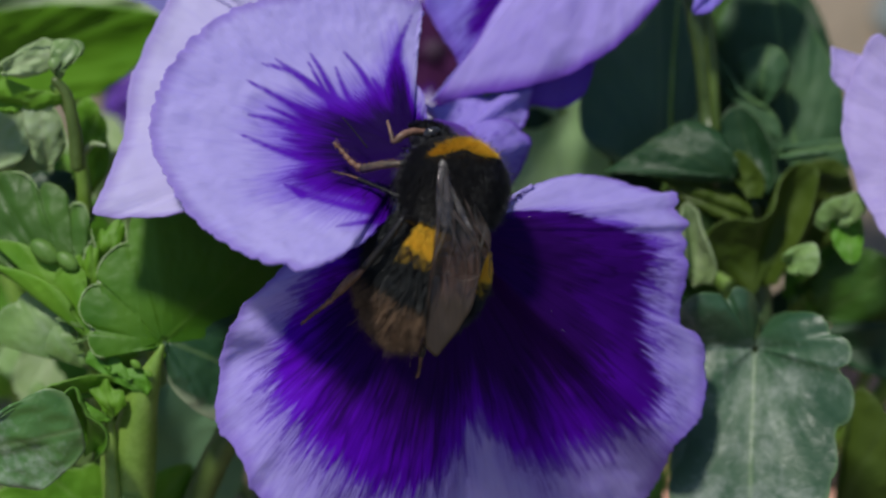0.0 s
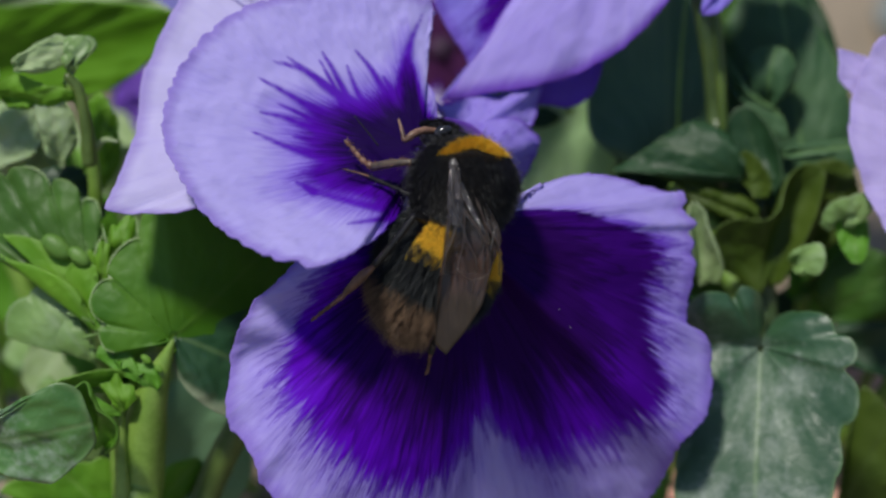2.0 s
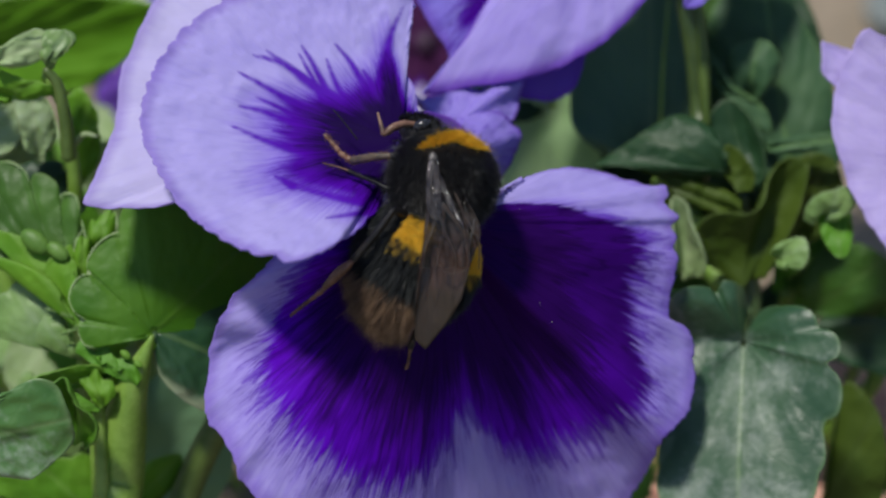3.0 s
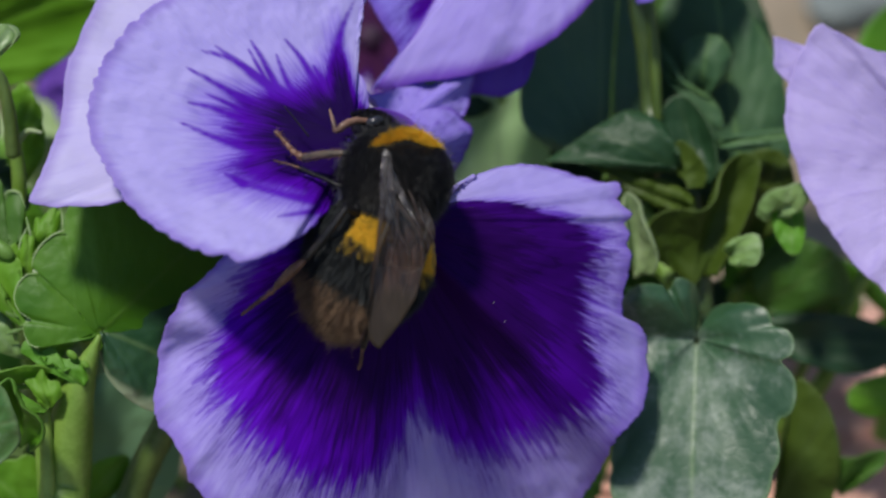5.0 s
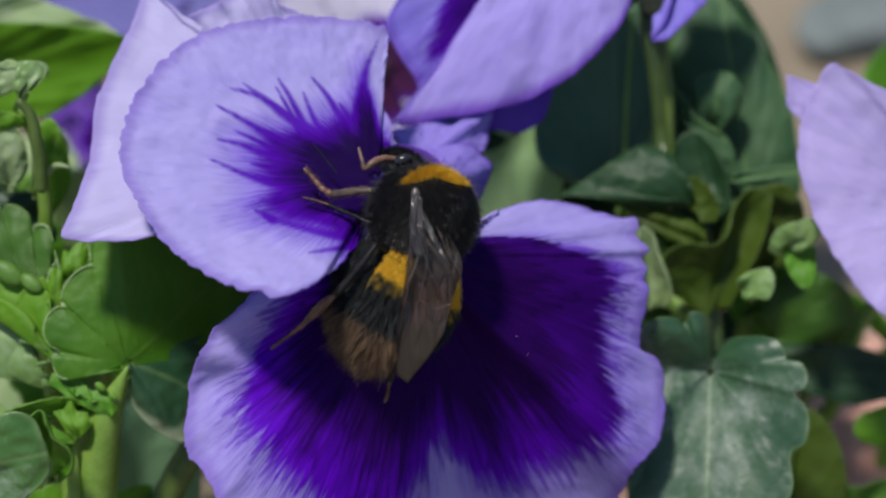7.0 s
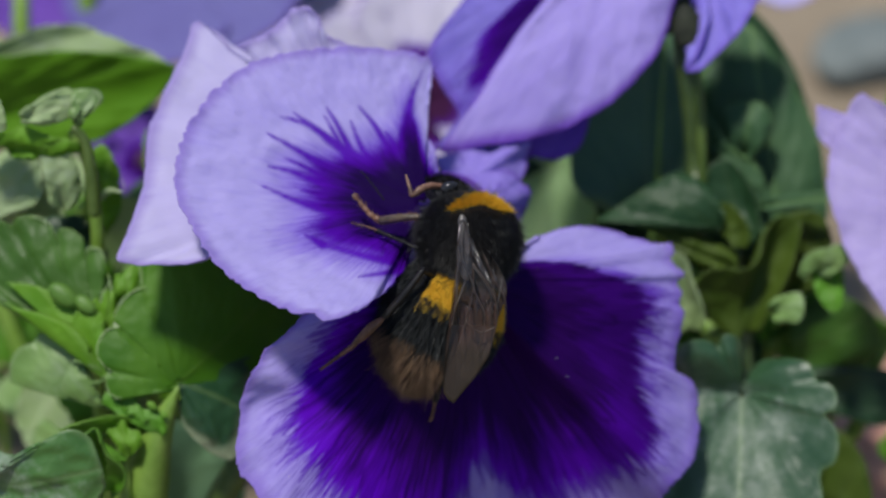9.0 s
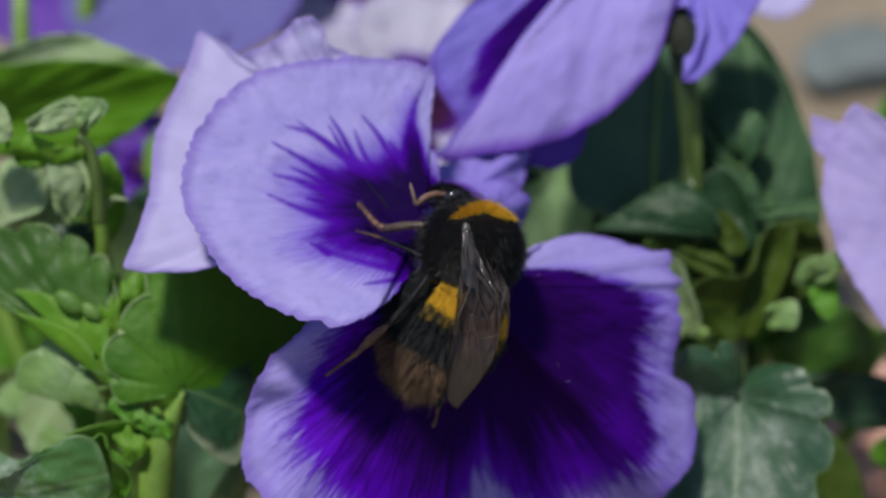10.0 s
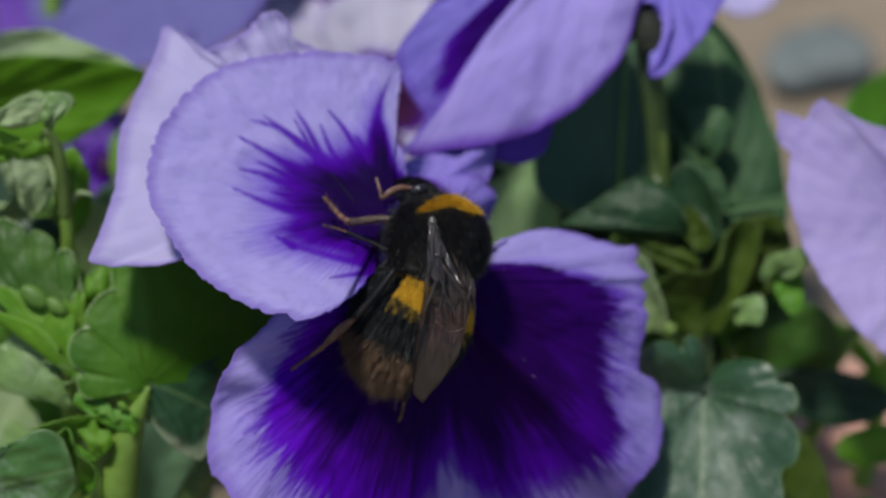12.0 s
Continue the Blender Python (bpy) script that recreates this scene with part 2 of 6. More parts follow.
LEAF_LOBED = leaf_material("lobed_leaf", (0.052, 0.170, 0.008), (0.092, 0.240, 0.010), (0.12, 0.25, 0.03), 0.42, 0.5, thin=0.34, spec=0.45)
LEAF_SLATE = leaf_material("slate_leaf", (0.040, 0.100, 0.042), (0.060, 0.130, 0.055), (0.13, 0.24, 0.08), 0.5, 0.7, spec=0.25)
LEAF_SOFT = leaf_material("soft_leaf", (0.16, 0.29, 0.070), (0.26, 0.41, 0.13), (0.30, 0.40, 0.22), 0.36, 0.4, 0.2, thin=0.3, spec=0.5)
# green lightened to offset the shadow that the top flower casts on it
LEAF_BRIGHTENED = leaf_material("brightened_leaf", (0.34, 0.58, 0.22), (0.46, 0.68, 0.34), (0.2, 0.32, 0.2), 0.5, 0.3)
MARGIN = plain_material("pale_lit_margin", (0.26, 0.40, 0.14), (0.40, 0.52, 0.26), 500, 0.45, share=0.2)
LEAF_FADED = leaf_material("faded_edge_leaf", (0.020, 0.072, 0.026), (0.036, 0.104, 0.042), (0.15, 0.25, 0.09), 0.38, 0.5, 0.0, spec=0.7, side_veins=0.3, faded=0.8)
TOOTH = plain_material("swollen_tooth", (0.085, 0.20, 0.022), (0.14, 0.28, 0.045), 300, 0.5, share=0.25)
POLLEN = plain_material("pollen", (0.55, 0.50, 0.40), (0.7, 0.66, 0.55), 900, 0.7)
SEPAL_SHADE = plain_material("sepal_shade", (0.012, 0.014, 0.012), (0.03, 0.035, 0.022), 400, 0.7, spec=0.2)
PLUM = plain_material("dark_throat", (0.020, 0.003, 0.020), (0.05, 0.008, 0.05), 500, 0.7)
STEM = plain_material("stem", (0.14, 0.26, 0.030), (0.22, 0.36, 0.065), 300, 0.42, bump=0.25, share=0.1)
# olive stems, and the lit edge painted beside the dark stalk
STEM_OLIVE_LIT = plain_material("olive_and_lit_stem", (0.060, 0.105, 0.016), (0.095, 0.150, 0.028), 300, 0.45, bump=0.25, share=0.1)
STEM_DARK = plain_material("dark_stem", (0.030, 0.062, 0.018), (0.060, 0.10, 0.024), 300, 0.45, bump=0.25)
CHITIN = plain_material("chitin", (0.006, 0.006, 0.007), (0.014, 0.012, 0.012), 900, 0.42, bump=0.3, spec=0.3)
SKIN = plain_material("matt_skin", (0.006, 0.006, 0.007), (0.014, 0.012, 0.012), 900, 0.75, bump=0.3, spec=0.2)
EYE = plain_material("compound_eye", (0.010, 0.010, 0.012), (0.02, 0.02, 0.024), 2600, 0.18, bump=0.15, distance=0.00005)
LEG = plain_material("leg_cuticle", (0.035, 0.026, 0.018), (0.10, 0.07, 0.045), 900, 0.4, bump=0.3)
TARSUS = plain_material("tarsus_cuticle", (0.10, 0.045, 0.024), (0.22, 0.115, 0.065), 900, 0.45, bump=0.3)
FUR_BLACK = hair_material("black_fur", (0.002, 0.002, 0.0022), (0.010, 0.009, 0.009), 0.40, 0.45)
FUR_SLATE = hair_material("slate_fur", (0.006, 0.008, 0.010), (0.045, 0.050, 0.052), 0.45, 0.35)
FUR_GOLD = hair_material("golden_fur", (0.68, 0.40, 0.016), (0.88, 0.60, 0.08), 0.5)
FUR_BUFF = hair_material("buff_fur", (0.028, 0.017, 0.011), (0.35, 0.225, 0.14), 0.55)
FUR_SHEEN = hair_material("painted_sheen_fur", (0.012, 0.012, 0.013), (0.17, 0.17, 0.165), 0.4, 0.6)
FUR_GREY = hair_material("grey_face_hair", (0.02, 0.02, 0.022), (0.14, 0.14, 0.14), 0.5)
TARSUS_DARK = plain_material("dark_tarsus", (0.060, 0.026, 0.016), (0.19, 0.09, 0.055), 900, 0.42, bump=0.3)
FEELER = plain_material("feeler_cuticle", (0.055, 0.028, 0.018), (0.19, 0.10, 0.065), 700, 0.45, bump=0.4)
FUR_LEG = hair_material("dark_leg_hair", (0.04, 0.02, 0.014), (0.12, 0.06, 0.04), 0.5)
FUR_TAN = hair_material("tan_leg_hair", (0.20, 0.10, 0.035), (0.36, 0.20, 0.08), 0.55)


def wing_material():
    m = Mat("wing_membrane")
    a, b = m.uv("flat")
    n = m.noise(None, 500.0, 3.0)
    ripple = m.noise(m.vec(m.calc("MULTIPLY", b, 26.0), m.calc("MULTIPLY", a, 3.0)), 1.0, 4.0)
    net = m.node("TexVoronoi", feature="DISTANCE_TO_EDGE")
    m.put(net.inputs["Vector"], m.vec(m.calc("ADD", m.calc("MULTIPLY", b, 10.0), m.calc("MULTIPLY", n, 0.6)), m.calc("MULTIPLY", a, 2.2)))
    net.inputs["Scale"].default_value = 1.0
    cell = m.ramp(net.outputs["Distance"], 0.015, 0.10)
    streak = m.ramp(m.calc("ADD", m.calc("MULTIPLY", ripple, 0.7), m.calc("MULTIPLY", n, 0.3)), 0.34, 0.66)
    outer = m.mix(streak, (0.026, 0.018, 0.012), (0.042, 0.029, 0.020))
    middle = m.mix(streak, (0.028, 0.014, 0.011), (0.085, 0.046, 0.037))
    root = m.mix(streak, (0.010, 0.008, 0.008), (0.12, 0.10, 0.095))
    colour = m.mix(m.ramp(a, 0.55, 0.85), root, middle)
    colour = m.mix(m.ramp(a, 1.0, 1.25), colour, outer)
    veined = m.mix(cell, (0.016, 0.010, 0.009), colour)
    colour = m.mix(m.ramp(a, 1.0, 1.2), veined, colour)
    m.set(Base_Color=colour, Roughness=m.ramp(a, 0.7, 1.3, 0.16, 0.42), Specular_IOR_Level=m.ramp(a, 0.8, 1.3, 0.9, 0.35), Alpha=m.ramp(a, 0.45, 1.1, 0.5, 0.9))
    m.bump(m.calc("MULTIPLY", m.calc("ADD", ripple, m.calc("MULTIPLY", cell, 0.25)), m.ramp(a, 0.75, 1.15, 1.0, 0.12)), 0.7, 0.0008)
    return m.m


WING = wing_material()
WING_EDGE = plain_material("wing_edge", (0.025, 0.022, 0.021), (0.10, 0.092, 0.086), 500, 0.3, bump=0.5)
WING_VEIN = plain_material("wing_vein", (0.035, 0.022, 0.018), (0.07, 0.05, 0.04), 900, 0.3)


# ---- mesh writers ----
def spline(points, n):
    """n points along a Catmull-Rom curve through the given ones."""
    p = np.asarray(points, float)
    p = np.vstack([2 * p[0] - p[1], p, 2 * p[-1] - p[-2]])
    seg = np.linalg.norm(np.diff(p[1:-1], axis=0), axis=1)
    way = np.concatenate([[0], np.cumsum(seg)]) / seg.sum()
    out = []
    for t in np.linspace(0, 1, n):
        i = min(int(np.searchsorted(way, t, side="right")) - 1, len(seg) - 1)
        f = (t - way[i]) / max(way[i + 1] - way[i], 1e-9)
        a, b, c, d = p[i:i + 4]
        out.append(0.5 * (2 * b + (c - a) * f + (2 * a - 5 * b + 4 * c - d) * f * f + (3 * b - a - 3 * c + d) * f ** 3))
    return np.array(out)


def ripple(v, seed):
    return noise.noise(Vector((v[0], v[1], v[2] + 17.0 * seed)))


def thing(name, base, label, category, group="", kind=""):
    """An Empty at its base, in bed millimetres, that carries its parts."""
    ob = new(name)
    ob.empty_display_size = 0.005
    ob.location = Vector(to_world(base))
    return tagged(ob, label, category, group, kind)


def origin_of(ob):
    p = Vector((0, 0, 0))
    while ob is not None:
        p += ob.location
        ob = ob.parent
    return np.array(p)


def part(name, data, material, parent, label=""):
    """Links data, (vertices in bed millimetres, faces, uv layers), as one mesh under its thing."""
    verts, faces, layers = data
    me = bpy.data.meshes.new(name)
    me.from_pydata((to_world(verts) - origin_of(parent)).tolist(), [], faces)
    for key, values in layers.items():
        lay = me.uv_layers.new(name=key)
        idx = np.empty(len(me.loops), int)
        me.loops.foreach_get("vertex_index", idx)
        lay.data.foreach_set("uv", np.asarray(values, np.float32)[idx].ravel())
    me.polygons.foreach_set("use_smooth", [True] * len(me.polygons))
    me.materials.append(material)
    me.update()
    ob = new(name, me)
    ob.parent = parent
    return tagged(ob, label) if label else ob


def blade(base, rim, nu=60, ns=20, bulge=0.0, ruffle=0.0, waves=0.35, teeth=0.0, scallops=0, depth=0.0,
          thick=0.25, mark=None, crumple=0.12, seed=0, side=(0, 0, 1), spine=None, strokes=(), creases=()):
    """A petal or leaf: a skin spread from its base to a rim curve, with ruffled or scalloped edge and real thickness."""
    base = np.asarray(base, float)
    edge = spline(rim, nu)
    ctr = np.asarray(rim, float).mean(0)
    nrm = np.zeros(3)
    for i in range(nu - 1):
        nrm += np.cross(edge[i] - base, edge[i + 1] - base)
    if nrm @ np.asarray(side, float) < 0:
        nrm = -nrm
    nrm /= np.linalg.norm(nrm)
    axis = (ctr - base) if spine is None else np.asarray(spine, float)
    axis -= nrm * (axis @ nrm)
    axis /= np.linalg.norm(axis)
    cross = np.cross(nrm, axis)
    if mark is not None:
        m_all = spline(mark, 200) - base
        m_ang = np.unwrap(np.arctan2(m_all @ cross, m_all @ axis))
        e_ang = np.unwrap(np.arctan2((edge - base) @ cross, (edge - base) @ axis))
        shift = 2 * math.pi * round((e_ang.mean() - m_ang.mean()) / (2 * math.pi))
        order = np.argsort(m_ang)
        m_len = np.interp(e_ang - shift, m_ang[order], np.linalg.norm(m_all, axis=1)[order])
    rows = 1 - (1 - np.linspace(0.02, 1, ns)) ** 1.25
    top = np.empty((nu, ns, 3))
    grid, flat, mk = np.empty((nu, ns, 2)), np.empty((nu, ns, 2)), np.empty((nu, ns, 2))
    for i in range(nu):
        out = edge[i] - base
        reach = np.linalg.norm(out)
        f = i / (nu - 1)
        cut = 1.0
        if scallops:
            cut -= depth * (1 - abs(math.sin(math.pi * scallops * f))) ** 1.6
        if teeth:
            cut += teeth / reach * (ripple(edge[i] * 1.1, seed) + 0.6 * ripple(edge[i] * 2.9, seed + 3))
        for j, s in enumerate(rows):
            p = base + out * s * (1 - (1 - cut) * s ** 4)
            lift = bulge * math.sin(math.pi * s) + ruffle * s ** 2.2 * ripple(edge[i] * waves, seed + 1)
            lift += 0.4 * ruffle * s ** 3 * ripple(edge[i] * waves * 2.7, seed + 2)
            lift += crumple * (ripple(p * 0.45, seed + 5) + 0.5 * ripple(p * 1.3, seed + 9)) * min(1, 2 * s)
            top[i, j] = p + nrm * lift
            grid[i, j] = (f * reach_scale(edge), s)
            d = p - base
            flat[i, j] = (d @ axis / 10, d @ cross / 10)
            if mark is not None:
                mk[i, j] = (s * reach / max(m_len[i], 0.1), 0.0)
            else:
                mk[i, j] = (2.0 * s + 1.2, 0.0)
    if strokes:
        mk[..., 1] = stroke_field(top, strokes)
    for a, b, height, width in creases:
        top += nrm * crease_lift(top, a, b, height, width)[..., None]
    return shell(top, {"grid": grid, "flat": flat, "mark": mk}, thick, nrm)


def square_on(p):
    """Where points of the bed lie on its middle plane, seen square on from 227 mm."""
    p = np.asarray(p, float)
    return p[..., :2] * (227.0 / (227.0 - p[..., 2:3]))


def stroke_field(points, strokes):
    """How deep each point lies in the nearest of the pigment strokes, which taper to their tips: 1 on a middle line, 0 beside."""
    q = square_on(points)
    best = np.zeros(q.shape[:-1])
    for line, width in strokes:
        c = spline(line, 26)
        for f, at in zip(np.linspace(0, 1, 26), c):
            w = width * (1 - f) ** 0.6 + 0.16
            best = np.maximum(best, (1 - 0.35 * f) * (1 - np.linalg.norm(q - at, axis=-1) / (2 * w)))
    return best


def crease_lift(points, a, b, height, width):
    """A soft ridge (or furrow, if negative) over the line from a to b that dies away at its ends."""
    q = square_on(points)
    a, b = np.asarray(a, float), np.asarray(b, float)
    ln = np.linalg.norm(b - a)
    way = (b - a) / ln
    f = (q - a) @ way / ln
    d = (q - a) @ np.array((-way[1], way[0]))
    ends = np.clip(1 - np.abs(2 * f - 1) ** 3, 0, 1)
    return height * ends * np.exp(-(d / width) ** 2)


def fringe(curve, heart, count, shortest, longest, seed):
    """Uneven pigment strokes that run outwards from a blotch's border."""
    r = random.Random(seed)
    c = square_on(spline(curve, 400))
    h = np.asarray(heart, float)
    out = []
    for _ in range(count):
        p = c[r.randrange(40, 372)]
        way = (p - h) / np.linalg.norm(p - h)
        side = np.array((-way[1], way[0]))
        ln = r.uniform(shortest, longest) * r.random() ** 0.7
        out.append(([p - way * 1.6, p + way * ln * 0.3 + side * r.uniform(-0.25, 0.25), p + way * ln + side * r.uniform(-0.35, 0.35)], r.uniform(0.05, 0.20)))
    return out


def reach_scale(edge):
    """Makes the count of veins follow the rim's length (60 mm counts as one)."""
    return np.linalg.norm(np.diff(edge, axis=0), axis=1).sum() / 60.0


def shell(top, layers, thick, nrm):
    nu, ns, _ = top.shape
    du = np.gradient(top, axis=0)
    dv = np.gradient(top, axis=1)
    n = np.cross(du, dv)
    n /= np.linalg.norm(n, axis=2, keepdims=True) + 1e-9
    if (n.reshape(-1, 3).mean(0) @ nrm) < 0:
        n = -n
    fade = np.ones((1, ns, 1))
    fade[0, -1, 0], fade[0, -2, 0] = 0.35, 0.8
    low = top - n * thick * fade
    verts = np.concatenate([top.reshape(-1, 3), low.reshape(-1, 3)])
    q = nu * ns
    faces = []
    for i in range(nu - 1):
        for j in range(ns - 1):
            a = i * ns + j
            faces.append((a, a + ns, a + ns + 1, a + 1))
            faces.append((q + a, q + a + 1, q + a + ns + 1, q + a + ns))
    for i in range(nu - 1):
        a, b = i * ns + ns - 1, (i + 1) * ns + ns - 1
        faces.append((a, b, q + b, q + a))
        a, b = i * ns, (i + 1) * ns
        faces.append((a, q + a, q + b, b))
    for j in range(ns - 1):
        a = j
        faces.append((a, a + 1, q + a + 1, q + a))
        a = (nu - 1) * ns + j
        faces.append((a, q + a, q + a + 1, a + 1))
    return verts, faces, {k: np.concatenate([v.reshape(-1, 2)] * 2) for k, v in layers.items()}


def tube(points, radii, n=28, sides=12, squash=1.0, knobs=0.0, seed=0):
    """A tapering round stalk along a curve, with closed ends."""
    c = spline(points, n)
    r = np.interp(np.linspace(0, 1, n), np.linspace(0, 1, len(radii)), radii)
    tan = np.gradient(c, axis=0)
    tan /= np.linalg.norm(tan, axis=1, keepdims=True)
    ref = np.array([0.31, 0.17, 0.93])
    verts, faces = [], []
    for i in range(n):
        a = np.cross(tan[i], ref)
        a /= np.linalg.norm(a)
        b = np.cross(tan[i], a)
        for k in range(sides):
            w = 2 * math.pi * k / sides
            g = 1 + knobs * ripple(c[i] * 1.7 + a * math.cos(w) + b * math.sin(w), seed)
            verts.append(c[i] + r[i] * g * (a * math.cos(w) + b * math.sin(w) * squash))
    for i in range(n - 1):
        for k in range(sides):
            l = (k + 1) % sides
            faces.append((i * sides + k, i * sides + l, (i + 1) * sides + l, (i + 1) * sides + k))
    verts += [c[0] - tan[0] * r[0] * 0.5, c[-1] + tan[-1] * r[-1] * 0.6]
    e = n * sides
    for k in range(sides):
        l = (k + 1) % sides
        faces.append((e, l, k))
        faces.append((e + 1, (n - 1) * sides + k, (n - 1) * sides + l))
    return np.array(verts), faces, {}


def joined(*many):
    verts, faces, q = [], [], 0
    for v, f, _ in many:
        verts.append(v)
        faces += [tuple(i + q for i in one) for one in f]
        q += len(v)
    return np.concatenate(verts), faces, {}


class Egg:
    """An egg-shaped body: centre, long axis, sideways axis, three half sizes, taper towards its end."""

    def __init__(self, centre, along, across, half, taper=0.0):
        self.c = np.asarray(centre, float)
        z = np.asarray(along, float) / np.linalg.norm(along)
        x = np.asarray(across, float)
        x = x - z * (x @ z)
        x /= np.linalg.norm(x)
        self.axes = np.array([x, np.cross(z, x), z])
        self.half, self.taper = np.asarray(half, float), taper

    def at(self, lat, lon):
        """Points and normals; lat from -1 (front) to 1 (end) along the axis."""
        lat, lon = np.broadcast_arrays(np.asarray(lat, float), np.asarray(lon, float))
        ring = np.sqrt(np.clip(1 - lat * lat, 0, 1)) * (1 - self.taper * lat)
        l = np.stack([ring * np.cos(lon), ring * np.sin(lon), lat], -1)
        p = self.c + (l * self.half) @ self.axes
        n = (np.stack([ring * np.cos(lon), ring * np.sin(lon), lat], -1) / self.half) @ self.axes
        return p, n / (np.linalg.norm(n, axis=-1, keepdims=True) + 1e-9)

    def mesh(self, rows=22, sides=32, rings=0.0, count=6):
        lat = -np.cos(np.linspace(0.02, math.pi - 0.02, rows))
        lon = np.linspace(0, 2 * math.pi, sides, endpoint=False)
        p, n = self.at(lat[:, None], lon[None, :])
        p = p + n * (rings * np.sin(lat * count * math.pi))[:, None, None]
        verts = np.concatenate([p.reshape(-1, 3), self.at(-1, 0)[0][None], self.at(1, 0)[0][None]])
        faces = []
        for i in range(rows - 1):
            for k in range(sides):
                l = (k + 1) % sides
                faces.append((i * sides + k, i * sides + l, (i + 1) * sides + l, (i + 1) * sides + k))
        e = rows * sides
        for k in range(sides):
            l = (k + 1) % sides
            faces.append((e, l, k))
            faces.append((e + 1, (rows - 1) * sides + k, (rows - 1) * sides + l))
        return verts, faces, {}


def hairs(p, n, lean, length, width=0.055, spread=0.35, curve=0.25, sleek=0.0, tufts=0):
    """One fine tapering hair at each point p, out along n and leaning over."""
    k = len(p)
    way = n + np.asarray(lean, float) + rng.normal(0, spread, (k, 3))
    way /= np.linalg.norm(way, axis=1, keepdims=True)
    ln = (length * rng.uniform(0.65, 1.2, k))[:, None]
    bend = np.asarray(lean, float) * curve + rng.normal(0, 0.12, (k, 3))
    side = np.cross(way, rng.normal(0, 1, (k, 3)) * (1 - sleek) + n * sleek)
    side /= np.linalg.norm(side, axis=1, keepdims=True)
    w = width * rng.uniform(0.7, 1.2, k)[:, None] / 2
    foot, half, tip = p - n * 0.1, p + way * ln * 0.55 + bend * ln * 0.15, p + way * ln + bend * ln * 0.5
    if tufts:
        heads = rng.choice(k, tufts, replace=False)
        own = heads[np.array([np.argmin(((p[heads] - q) ** 2).sum(1)) for q in p])]
        tip = tip * 0.4 + tip[own] * 0.6
        half = half * 0.7 + half[own] * 0.3
    verts = np.stack([foot - side * w, foot + side * w, half + side * w * 0.8, half - side * w * 0.8, tip], 1).reshape(-1, 3)
    i = np.arange(k) * 5
    faces = [(a, a + 1, a + 2, a + 3) for a in i.tolist()] + [(a + 3, a + 2, a + 4) for a in i.tolist()]
    return verts, faces, {}


# ---- ground ----
def ground():
    """One sheet of pale trodden earth, finely uneven by the bed, that runs to the horizon."""
    xs = np.concatenate([-np.geomspace(80, 0.45, 14), np.linspace(-0.4, 0.4, 130), np.geomspace(0.45, 80, 14)])
    ys = np.concatenate([-np.geomspace(80, 0.35, 14), np.linspace(-0.3, 0.6, 140), np.geomspace(0.66, 80, 14)])
    verts = []
    for y in ys:
        for x in xs:
            v = Vector((x * 40, y * 40, 0))
            close = max(0.0, 1 - max(abs(x), abs(y)) / 0.7)
            verts.append((x, y, close * (0.0025 * noise.noise(v) + 0.0012 * noise.noise(v * 3.7) - 0.0015)))
    nx = len(xs)
    faces = [(j * nx + i, j * nx + i + 1, (j + 1) * nx + i + 1, (j + 1) * nx + i)
             for j in range(len(ys) - 1) for i in range(nx - 1)]
    me = bpy.data.meshes.new("ground")
    me.from_pydata(verts, [], faces)
    me.polygons.foreach_set("use_smooth", [True] * len(me.polygons))
    m = Mat("pale_earth")
    big, small, grit = m.noise(None, 14.0, 4.0), m.noise(None, 120.0, 4.0), m.noise(None, 700.0, 3.0)
    colour = m.mix(m.ramp(big, 0.35, 0.65), (0.21, 0.165, 0.115), (0.28, 0.225, 0.16))
    colour = m.mix(m.calc("MULTIPLY", m.ramp(small, 0.45, 0.7), 0.5), colour, (0.16, 0.13, 0.095))
    colour = m.mix(m.calc("MULTIPLY", m.ramp(grit, 0.55, 0.75), 0.5), colour, (0.32, 0.28, 0.22))
    m.set(Base_Color=colour, Roughness=0.9)
    m.bump(m.calc("ADD", small, m.calc("MULTIPLY", grit, 0.5)), 0.6, 0.002)
    me.materials.append(m.m)
    tagged(new("ground", me), "pale tan gritty earth round the flower bed", "ground", kind="structure")


def pebble(place, size, material, label, seed):
    bm = bmesh.new()
    bmesh.ops.create_icosphere(bm, subdivisions=3, radius=1.0)
    for v in bm.verts:
        k = 1 + 0.18 * noise.noise(v.co * 1.3 + Vector((seed * 5.1, 0, 0))) + 0.05 * noise.noise(v.co * 4 + Vector((0, seed, 0)))
        v.co = Vector((v.co.x * size[0], v.co.y * size[1], v.co.z * size[2])) * k
    me = bpy.data.meshes.new("stone")
    bm.to_mesh(me)
    bm.free()
    me.polygons.foreach_set("use_smooth", [True] * len(me.polygons))
    me.materials.append(material)
    ob = tagged(new("stone", me), label, "stone", "stones on the earth")
    ob.matrix_world = pose(place[0], place[1], size[2] * 0.7, 0, 0, 37 * seed)


